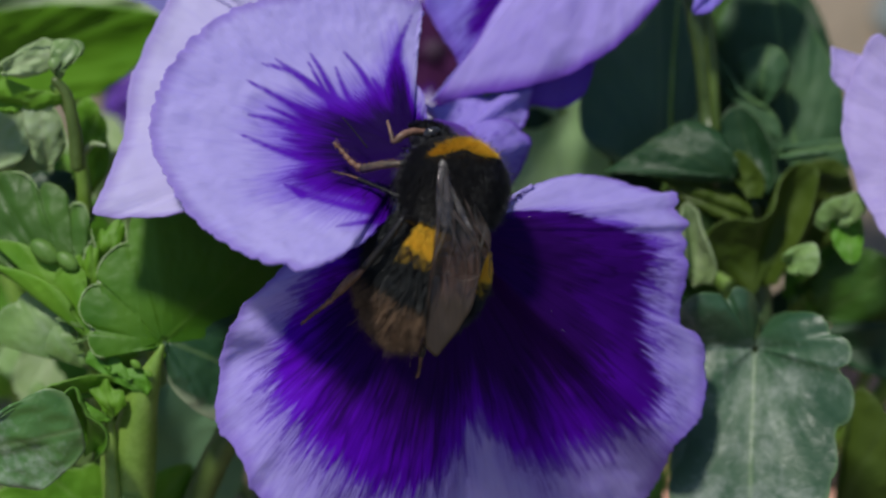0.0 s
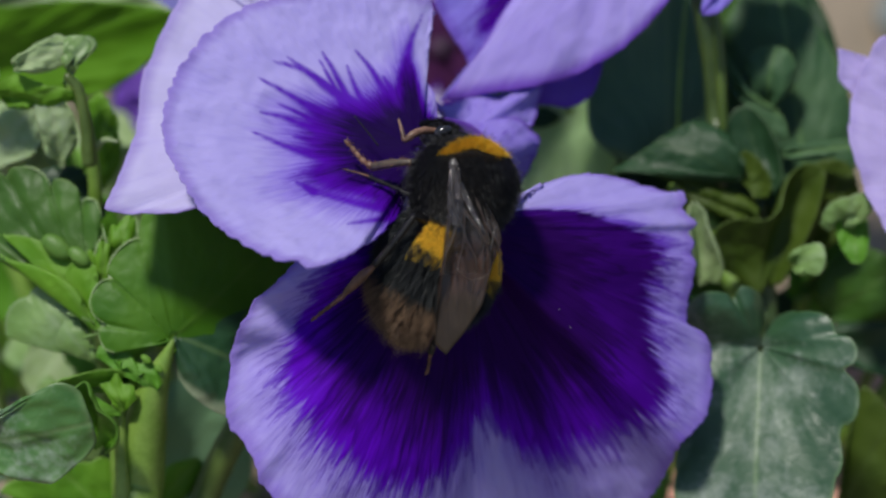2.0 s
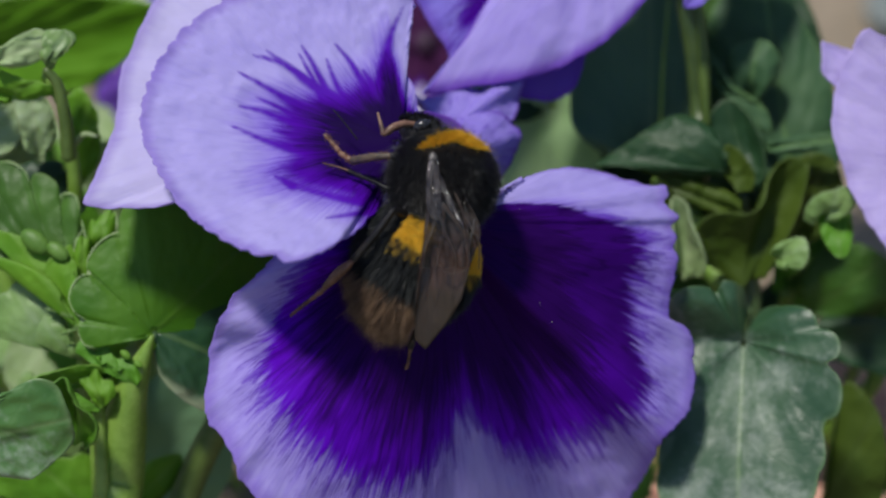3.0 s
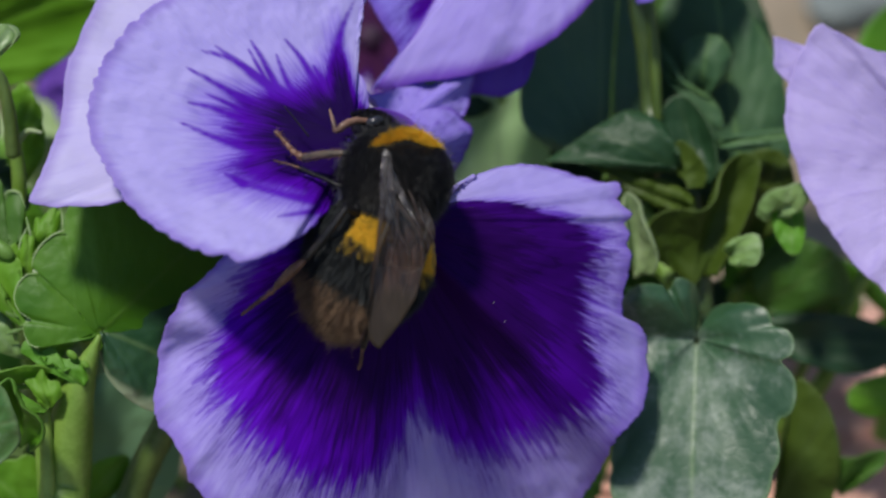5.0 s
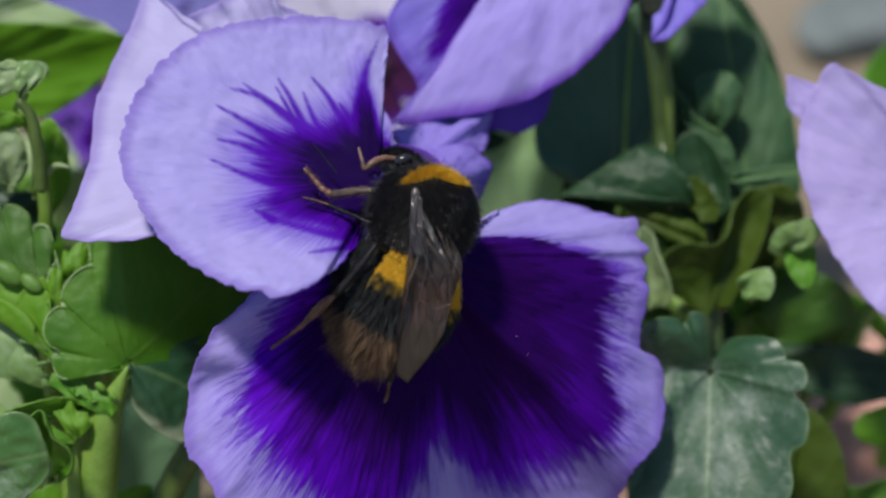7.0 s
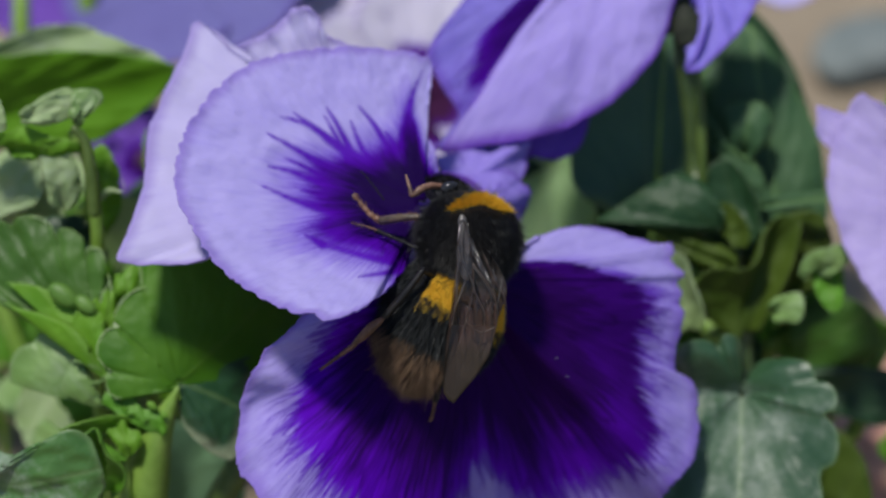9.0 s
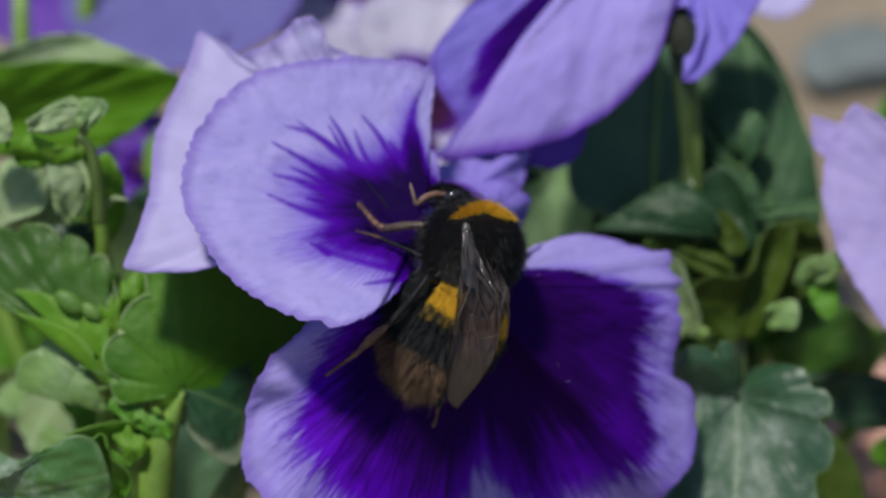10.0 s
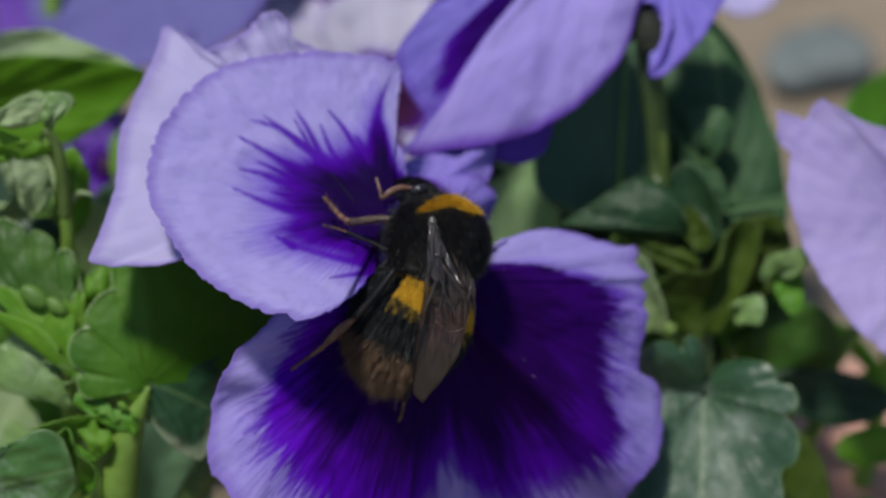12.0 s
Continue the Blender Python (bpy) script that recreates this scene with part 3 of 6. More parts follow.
def paver(place, size, turn, material, label):
    bm = bmesh.new()
    bmesh.ops.create_cube(bm, size=1.0)
    for v in bm.verts:
        v.co = Vector((v.co.x * size[0], v.co.y * size[1], v.co.z * size[2]))
    bmesh.ops.bevel(bm, geom=list(bm.edges), offset=0.003, segments=3, affect="EDGES")
    bmesh.ops.subdivide_edges(bm, edges=list(bm.edges), cuts=2)
    for v in bm.verts:
        v.co += Vector((1, 1, 1)) * 0.0008 * noise.noise(v.co * 90 + Vector((place[0] * 50, 0, 0)))
    me = bpy.data.meshes.new("brick")
    bm.to_mesh(me)
    bm.free()
    me.polygons.foreach_set("use_smooth", [True] * len(me.polygons))
    me.materials.append(material)
    ob = tagged(new("brick", me), label, "brick", "edging bricks")
    ob.matrix_world = pose(place[0], place[1], size[2] / 2 - 0.004, 0, 0, turn)


ground()
BLUE_STONE = plain_material("blue_grey_stone", (0.12, 0.145, 0.145), (0.20, 0.225, 0.22), 60, 0.8, bump=0.5, distance=0.001)
BRICK = plain_material("terracotta", (0.58, 0.27, 0.19), (0.74, 0.43, 0.33), 90, 0.85, bump=0.6, distance=0.0012)
pebble((0.0731, 0.1431, 0.0000), (0.0108, 0.0072, 0.0036), BLUE_STONE, "blue-grey rounded stone lying on the pale earth", 1)
paver((0.0582, 0.0370, 0.0000), (0.06, 0.045, 0.012), 8, BRICK, "worn terracotta brick set in the earth")
paver((0.0246, 0.0350, 0.0000), (0.028, 0.026, 0.012), -6, BRICK, "worn terracotta brick beneath the flower")


# ---- flowers ----
FLOWER_CALL = "pansy blooms"


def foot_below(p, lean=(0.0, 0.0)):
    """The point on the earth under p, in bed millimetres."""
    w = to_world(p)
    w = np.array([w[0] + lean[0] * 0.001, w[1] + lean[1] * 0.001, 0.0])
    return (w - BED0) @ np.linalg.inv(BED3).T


def stalk(p, r0=1.1, r1=0.8, lean=(0, 12), hook=(0, 3, -9)):
    """A flower stalk from the earth up to p, with the hooked neck that pansies have."""
    p = np.asarray(p, float)
    f = foot_below(p, lean)
    neck = p + np.asarray(hook, float)
    return tube([f, f * 0.55 + neck * 0.45 + np.array([0.8, 0, -1.5]), neck, p], [r0 * 1.3, r0, r1, r1 * 1.1], 30, 10)


# violet guide lines of the side petal: middle line and half width
GUIDES = [
    ([(-8.88, 12.82), (-11.44, 14.35), (-13.73, 16.03), (-16.29, 16.70)], 0.42),
    ([(-9.91, 13.43), (-12.46, 15.27), (-14.24, 16.49), (-15.11, 17.10)], 0.30),
    ([(-9.14, 12.30), (-10.57, 15.27), (-11.95, 17.61)], 0.30),
    ([(-9.91, 12.30), (-10.82, 14.35), (-12.20, 16.90)], 0.16),
    ([(-10.42, 10.52), (-13.22, 12.66), (-15.42, 13.99), (-17.67, 15.21)], 0.32),
    ([(-10.67, 11.54), (-12.97, 12.82), (-14.50, 13.53)], 0.22),
    ([(-9.91, 9.75), (-13.22, 10.82), (-15.52, 11.69), (-17.77, 12.15)], 0.36),
    ([(-11.44, 10.67), (-13.99, 12.00), (-16.03, 12.92)], 0.14),
    ([(-10.42, 9.14), (-12.97, 9.65), (-14.60, 9.96)], 0.26),
    ([(-9.91, 7.71), (-13.22, 8.37), (-15.52, 9.14), (-18.33, 10.36)], 0.32),
    ([(-11.44, 7.96), (-13.48, 8.73), (-14.50, 9.14)], 0.20),
    ([(-4.80, 3.32), (-7.35, 3.63), (-9.39, 4.08), (-11.44, 4.60), (-13.22, 5.26), (-14.60, 6.02)], 0.30),
    ([(-12.71, 4.90), (-13.48, 5.36), (-14.24, 5.77)], 0.24),
    ([(-4.29, 2.86), (-6.84, 2.45), (-9.60, 2.04)], 0.20),
    ([(-6.33, 11.54), (-8.27, 13.22), (-9.24, 15.11), (-9.70, 16.39)], 0.28),
    ([(-5.31, 12.82), (-6.74, 14.86), (-7.66, 16.29), (-8.99, 17.82)], 0.26),
    ([(-4.80, 12.82), (-5.92, 14.60), (-6.43, 15.47)], 0.34),
    ([(-4.80, 12.30), (-4.44, 15.88), (-3.88, 18.69), (-2.76, 21.24)], 0.50),
    ([(-5.31, 11.54), (-4.90, 14.86), (-4.49, 16.64)], 0.40),
    ([(-8.37, 6.18), (-10.93, 6.59), (-12.71, 6.89)], 0.30),
    ([(-7.35, 4.90), (-9.39, 5.41), (-10.67, 5.87)], 0.28)]


def main_flower():
    throat = (-1.7, 7.7, -12.5)
    f = thing("pansy_flower", foot_below(throat, (0, 14)), "lavender pansy with deep violet blotches and ruffled petals", "flower", FLOWER_CALL)
    part("stem", stalk(throat, lean=(0, 14)), STEM, f, "pale green stalk")
    lip_base = (0.3, 1.8, -2.0)
    part("throat", blade((-1.0, 7.5, -11.5), [(-4.9, 5.8, -5.0), (-4.2, 8.9, -6.0), (-3.1, 11.4, -8.0), (-0.8, 12.2, -10.0), (1.9, 11.5, -11.0), (4.2, 9.1, -10.5), (4.4, 5.3, -7.0), (1.9, 2.6, -4.0), (-2.3, 2.9, -3.5), (-4.9, 5.5, -5.0)], 50, 14, bulge=-0.6, thick=0.25, seed=7), MAT_INNER, f, "dark violet throat")
    border = [(5.0, 2.9, -3.0), (7.6, 3.6, -6.0), (11.5, 3.6, -9.0), (15.2, 2.3, -10.0), (18.0, 1.5, -11.0), (19.8, 0.1, -11.0), (19.6, -1.6, -11.0), (19.0, -3.2, -11.0), (18.8, -5.3, -11.0), (18.7, -8.0, -11.0), (19.3, -10.7, -11.0), (19.3, -13.4, -11.0), (17.5, -16.3, -11.5), (13.8, -19.1, -12.5), (11.6, -20.2, -13.0), (8.7, -20.4, -13.0), (6.0, -18.8, -12.0), (4.3, -17.1, -11.0), (3.3, -14.7, -9.5), (2.4, -17.2, -9.5), (0.3, -19.6, -9.0), (-2.3, -21.1, -8.0), (-5.5, -21.7, -6.0), (-8.6, -20.9, -4.5), (-11.4, -18.4, -3.5), (-13.6, -15.4, -2.0), (-15.1, -12.8, -1.0), (-15.0, -10.2, 0.0), (-13.9, -7.6, 1.0), (-12.9, -5.6, 1.0), (-12.2, -4.0, 1.0), (-11.4, -2.5, 1.0), (-10.0, 0.5, -1.0), (-7.4, 2.6, -2.0), (-4.4, 3.6, -3.0)]
    lip = blade(lip_base,
        [(4.9, 3.4, -2.5), (7.0, 4.8, -6.0), (9.3, 6.3, -9.0), (13.7, 7.1, -12.0), (18.2, 6.1, -13.5), (20.8, 5.4, -13.6), (22.2, 5.5, -13.6), (22.5, 4.8, -13.4), (22.2, 3.8, -13.2), (22.9, 3.1, -13.1), (23.4, 2.4, -13.0), (22.7, 1.6, -12.9), (23.3, 0.5, -12.7), (22.9, -0.6, -12.3), (23.3, -1.6, -12.0), (22.5, -6.7, -12.1), (24.4, -8.3, -12.5), (25.2, -11.0, -13.0), (24.4, -16.1, -12.0), (21.9, -18.7, -10.5), (20.1, -23.8, -17.0), (16.5, -28.1, -20.0), (9.7, -30.1, -19.0), (3.0, -28.7, -14.5), (-3.4, -28.6, -6.5), (-11.4, -26.2, -1.0), (-16.9, -22.5, 0.5), (-18.0, -19.1, 0.7), (-20.5, -15.9, -0.2), (-20.3, -11.3, -1.0), (-19.7, -8.1, 0.0), (-17.9, -5.1, 1.2), (-15.6, -2.8, 1.0), (-13.0, 0.0, -0.5), (-9.5, 3.1, -3.0), (-4.9, 5.0, -4.5), (-2.3, 5.2, -4.5)],
        520, 48, bulge=0.9, ruffle=0.4, waves=0.22, teeth=0.36, thick=0.3, crumple=0.2, seed=1,
        mark=border, strokes=fringe(border, (0.3, 1.8), 150, 0.8, 3.6, 12), creases=[((-20.0, -6.7), (-12.5, -9.2), 0.75, 1.3), ((-19.6, -10.2), (-13.5, -11.6), -0.60, 1.4), ((2.3, -22.4), (2.7, -12.7), -0.50, 0.9)])
    part("lip_petal", lip, MAT_LIP, f, "broad lip petal with a deep violet blotch")
    spots = random.Random(5).sample(range(len(lip[0]) // 2), 22)
    grains = [Egg(lip[0][i] + np.array((0, 0, 0.03)), (0, 1, 0), (1, 0, 0), (0.035, 0.035, 0.05)).mesh(5, 6) for i in spots]
    tagged(part("pollen", joined(*grains), POLLEN, f, "scattered pale pollen grains"), kind="stuff")
    part("side_petal", blade((-2.9, 9.0, -4.5),
        [(-4.8, 2.9, 0.0), (-7.2, 0.5, 6.0), (-9.5, -1.0, 10.0), (-12.3, -1.8, 11.5), (-13.6, -1.1, 10.5), (-15.3, -1.2, 10.0), (-18.7, 0.4, 7.5), (-21.7, 2.4, 5.0), (-23.7, 4.5, 3.5), (-25.6, 7.6, 1.0), (-26.7, 11.1, -1.0), (-25.7, 15.8, -3.5), (-23.4, 19.3, -5.0)] + [(-19.9, 22.5, -7.5), (-14.9, 23.8, -8.5), (-9.3, 24.4, -9.5), (-3.6, 23.8, -10.5), (-2.0, 23.1, -11.0), (-2.5, 20.5, -10.4), (-3.0, 17.9, -9.4), (-2.6, 15.4, -8.8), (-1.7, 13.8, -8.4), (-1.4, 12.3, -8.0)],
        440, 50, bulge=-0.6, ruffle=0.6, waves=0.2, teeth=0.36, thick=0.3, crumple=0.26, seed=2,
        strokes=GUIDES, mark=[(-2.5, -0.5, 0.0), (-4.3, -0.1, 0.0), (-5.9, 0.9, 1.0), (-7.3, 2.4, 1.0), (-8.7, 4.4, 1.0), (-10.2, 5.5, 1.0), (-12.0, 6.6, 1.0), (-12.8, 7.6, 0.0), (-11.9, 8.9, -1.0), (-12.3, 10.3, -1.0), (-12.6, 11.7, -1.0), (-12.4, 13.0, -2.0), (-11.3, 14.3, -2.0), (-9.8, 14.3, -3.0), (-8.0, 14.1, -4.0), (-7.0, 14.7, -4.0), (-6.1, 15.1, -5.0), (-5.2, 15.3, -6.0), (-4.7, 16.9, -7.0), (-4.0, 17.5, -8.0), (-3.4, 15.4, -8.0), (-2.9, 12.7, -8.0), (-2.1, 11.3, -8.0), (-1.8, 10.3, -8.0)]),
        MAT_SIDE, f, "pale side petal with radiating violet streaks")
    part("back_petal", blade((-5.6, 11.6, -13.0),
        [(-21.3, 5.2, -5.0), (-23.1, 3.6, -2.5), (-27.7, 2.8, -3.0), (-31.3, 3.1, -3.0), (-32.2, 3.3, -3.0), (-31.9, 4.3, -3.6), (-30.8, 7.3, -6.0), (-29.9, 11.2, -8.5), (-29.7, 15.7, -11.0), (-28.3, 19.7, -13.0), (-26.8, 23.0, -14.5), (-25.5, 27.0, -16.5), (-23.5, 25.7, -16.0), (-21.2, 24.1, -15.0), (-15.9, 21.8, -15.0)],
        70, 26, bulge=0.8, ruffle=0.7, waves=0.25, teeth=0.15, thick=0.28, crumple=0.3, seed=3), MAT_BACK, f, "pale lilac upper petal")
    part("back_petal", blade((-7.8, 11.7, -16.0),
        [(-21.0, 20.6, -16.0), (-21.4, 24.3, -15.5), (-19.3, 25.4, -14.5), (-17.1, 26.7, -14.0), (-15.5, 28.5, -13.5), (-13.6, 27.9, -13.0), (-12.7, 26.0, -13.0), (-10.6, 25.1, -13.5), (-6.3, 23.6, -14.0), (-3.9, 20.9, -15.0)],
        70, 24, bulge=0.6, ruffle=1.4, waves=0.5, teeth=0.2, thick=0.28, crumple=0.5, seed=4), MAT_BACK, f, "pale lilac upper petal with a crumpled rim")
    part("side_petal", blade((0.3, 6.9, -9.0),
        [(0.9, 11.2, -16.0), (3.6, 12.5, -18.0), (6.6, 12.5, -19.0), (8.5, 10.7, -19.0), (7.8, 8.3, -18.5), (6.5, 5.8, -17.0), (5.5, 3.6, -14.0)],
        50, 20, bulge=1.0, ruffle=0.6, waves=0.4, thick=0.28, crumple=0.3, seed=5), MAT_PLEAT, f, "folded side petal")
    part("back_petal", blade((0.9, 10.4, -16.0),
        [(-2.7, 15.3, -16.0), (-1.9, 13.9, -18.0), (0.9, 14.6, -19.5), (4.8, 15.3, -20.5), (8.6, 16.1, -21.0), (8.6, 13.7, -21.0), (7.8, 11.8, -20.0)],
        50, 18, bulge=0.5, ruffle=0.8, waves=0.6, thick=0.25, crumple=0.4, seed=6), MAT_PLEAT, f, "creased pale petal edge")


def top_flower():
    heart = (24.2, 32.7, -25.0)
    f = thing("pansy_flower", foot_below(heart, (3, 10)), "lavender pansy seen from the side with drooping petals", "flower", FLOWER_CALL)
    # dark green, with the stalk's shaded side put into the colour
    part("stem", tube([foot_below(heart, (3, 12)), (27.4, 6.4, -32.0), (27.0, 13.8, -29.0), (26.2, 19.5, -27.0), (25.2, 23.9, -25.5), heart],
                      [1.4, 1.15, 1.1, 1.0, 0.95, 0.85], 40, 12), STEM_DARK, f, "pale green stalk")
    part("front_petal", blade((19.1, 38.5, -24.0),
        [(25.2, 33.6, -22.0), (23.5, 30.2, -21.0), (22.2, 26.0, -20.5), (19.9, 22.7, -20.0), (16.4, 19.4, -20.0), (12.3, 17.1, -20.0), (8.1, 15.7, -19.5), (3.4, 15.0, -19.5), (-0.5, 14.5, -19.5), (0.9, 16.9, -20.0), (2.4, 19.1, -20.5), (5.5, 24.3, -21.0), (8.8, 28.9, -22.0), (12.5, 33.2, -23.0)],
        110, 34, bulge=1.8, ruffle=0.4, waves=0.2, teeth=0.15, thick=0.3, crumple=0.3, seed=11), MAT_TOP, f, "broad drooping lavender petal")
    part("inner_petal", blade((16.5, 37.6, -27.0),
        [(-1.5, 14.3, -21.5), (0.7, 15.8, -22.5), (1.6, 17.8, -23.0), (1.0, 19.6, -23.0), (-0.1, 21.1, -23.0), (-1.0, 22.7, -23.0), (-1.8, 24.5, -23.0), (-0.7, 27.1, -23.5), (2.6, 31.2, -24.5), (6.9, 35.5, -25.0)],
        60, 24, bulge=-0.8, ruffle=0.4, waves=0.3, teeth=0.1, thick=0.28, crumple=0.25, seed=12,
        mark=[(2.1, 17.3, -23.0), (1.8, 19.7, -23.0), (1.4, 22.0, -23.0), (1.4, 24.1, -23.0), (2.8, 26.1, -23.5), (5.1, 28.4, -24.0), (7.4, 30.7, -24.5), (10.0, 33.0, -25.0)]), MAT_FOLD, f, "inner petal with a dark violet fold")
    part("under_petal", blade((14.6, 26.9, -27.0),
        [(16.4, 21.5, -24.0), (15.1, 18.6, -23.0), (14.1, 15.5, -23.0), (12.1, 14.1, -23.0), (9.9, 14.1, -23.0), (7.6, 14.5, -23.0), (5.4, 15.8, -23.0)],
        50, 20, bulge=0.4, ruffle=0.4, thick=0.28, seed=13), MAT_INNER, f, "violet underside petal")
    part("side_petal", blade((26.4, 36.5, -26.0),
        [(23.4, 31.2, -22.0), (25.5, 30.5, -21.5), (27.1, 29.1, -21.0), (26.6, 27.0, -20.5), (25.8, 24.6, -20.5), (24.7, 23.3, -20.2), (26.2, 23.4, -20.5), (28.4, 25.3, -21.0), (30.6, 27.6, -22.0), (32.6, 30.9, -23.0), (35.1, 34.7, -25.0)],
        70, 24, bulge=0.6, ruffle=0.9, waves=0.5, teeth=0.15, thick=0.28, crumple=0.3, seed=14), MAT_FOLD, f, "curled violet-edged petal")
    # solid near-black egg: the shade in the neck's hollow among its sepals
    part("hollow", Egg((25.0, 27.7, -21.8), (0.1, -1, 0), (1, 0, 0), (1.6, 1.1, 2.5)).mesh(16, 20, 0.1, 4), SEPAL_SHADE, f, "near-black egg standing for the shaded neck hollow")
    part("calyx", joined(*[blade((24.8, 32.7, -25.0), np.array((24.8, 32.7, -25.0)) + np.array([(-2.2, 0.5, 0), (-1.6, -4, 1), (0, -6.5, 1.5), (1.6, -4, 1), (2.2, 0.5, 0)]) @ np.array(Matrix.Rotation(a, 3, "Z")), 14, 8, thick=0.3, seed=a) for a in (-0.5, 0.4)]), STEM_DARK, f, "dark green sepals")


def right_flower():
    heart = (56.3, 6.3, -23.0)
    f = thing("pansy_flower", foot_below(heart, (0, 10)), "pale lavender pansy turned away among the leaves", "flower", FLOWER_CALL)
    part("stem", stalk(heart, lean=(0, 10)), STEM, f, "pale green stalk")
    part("side_petal", blade(heart,
        [(59.9, -9.3, -19.0), (55.0, -8.4, -17.0), (50.7, -6.3, -16.0), (47.0, -3.9, -16.0), (43.9, -0.4, -16.0), (41.5, 3.4, -16.5), (39.9, 7.2, -17.0), (38.8, 11.1, -17.0), (39.1, 14.0, -17.4), (39.8, 17.0, -17.6), (40.8, 18.9, -17.5), (41.4, 20.1, -17.2), (42.2, 21.0, -17.0), (43.1, 20.5, -17.1), (46.4, 18.8, -17.2), (51.0, 17.5, -17.8), (58.0, 15.7, -18.8)],
        110, 34, bulge=1.2, ruffle=0.45, waves=0.25, teeth=0.22, thick=0.3, crumple=0.2, seed=21), MAT_RIGHT, f, "broad pale lilac petal with fine creases")
    part("back_petal", blade((51.9, 11.9, -24.0),
        [(44.4, 10.6, -20.0), (40.1, 14.7, -19.6), (39.3, 15.5, -19.5), (38.1, 16.9, -19.4), (38.1, 18.4, -19.4), (38.1, 19.6, -19.4), (38.4, 19.8, -19.4), (41.2, 19.1, -20.0), (43.4, 18.7, -21.0)],
        60, 20, bulge=0.4, ruffle=0.5, thick=0.28, crumple=0.3, seed=22), MAT_RIGHT, f, "lilac petal behind")
    part("back_petal", blade(heart, [(58.8, 15.8, -22.0), (63.6, 13.8, -25.0), (67.9, 7.6, -26.0), (67.7, -0.4, -25.0), (64.1, -7.1, -22.0), (60.2, -9.6, -20.0)],
        50, 20, bulge=0.6, ruffle=0.5, thick=0.28, crumple=0.3, seed=23), MAT_BACK, f, "lilac petal")


def far_flower(heart, radius, turn, lean, material, label, seed):
    """A whole five-petalled pansy farther back, out of sight of its details."""
    heart = np.asarray(heart, float)
    f = thing("pansy_flower", foot_below(heart, (0, 6)), label, "flower", FLOWER_CALL)
    part("stem", stalk(heart, lean=(0, 6)), STEM, f, "green stalk")
    m = np.array(Matrix.Rotation(radians(lean[1]), 3, "Y") @ Matrix.Rotation(radians(lean[0]), 3, "X") @ Matrix.Rotation(radians(turn), 3, "Z"))
    part("throat", Egg(heart, (0, 0, 1), (1, 0, 0), (1.6, 1.6, 1.4)).mesh(12, 18), PLUM, f, "dark throat")
    for k, (mid, half, reach, out) in enumerate(((-90, 62, 1.0, 1.2), (-5, 48, 0.95, 0.6), (185, 48, 0.95, 0.6), (55, 50, 1.05, -1.0), (125, 50, 1.05, -1.6))):
        rim, mk = [], []
        for w in np.linspace(-1, 1, 9):
            a = radians(mid + half * w)
            r = radius * reach * (1 - 0.28 * abs(w) ** 3)
            rim.append(heart + m @ np.array((r * math.cos(a), r * math.sin(a), out + 0.12 * r)))
            mk.append(heart + m @ np.array((0.5 * r * math.cos(a), 0.5 * r * math.sin(a), out * 0.5 + 0.05 * r)))
        part("petal", blade(heart + m @ np.array((0, 0, out * 0.3)), rim, 40, 16, bulge=-0.6, ruffle=1.0, waves=0.2, teeth=0.2,
                            thick=0.28, crumple=0.4, seed=seed + k, mark=mk), material, f)


# ---- leaves ----
def leaf(plant, base, rim, material, scallops=0, depth=0.0, bulge=0.6, ruffle=0.5, crumple=0.3, seed=0, name="leaf", label="", nu=70, ns=22, thick=0.35, spine=None):
    ob = part(name, blade(base, rim, nu, ns, bulge=bulge, ruffle=ruffle, waves=0.22, scallops=scallops, depth=depth, thick=thick, crumple=crumple, seed=seed, spine=spine), material, plant, label)
    return ob


def petiole(plant, a, b, r=0.7, bow=(0, 0, -3), material=None):
    a, b = np.asarray(a, float), np.asarray(b, float)
    part("leaf_stalk", tube([a, (a + b) / 2 + np.asarray(bow, float), b], [r * 1.3, r, r * 0.8], 20, 10), material or STEM, plant)


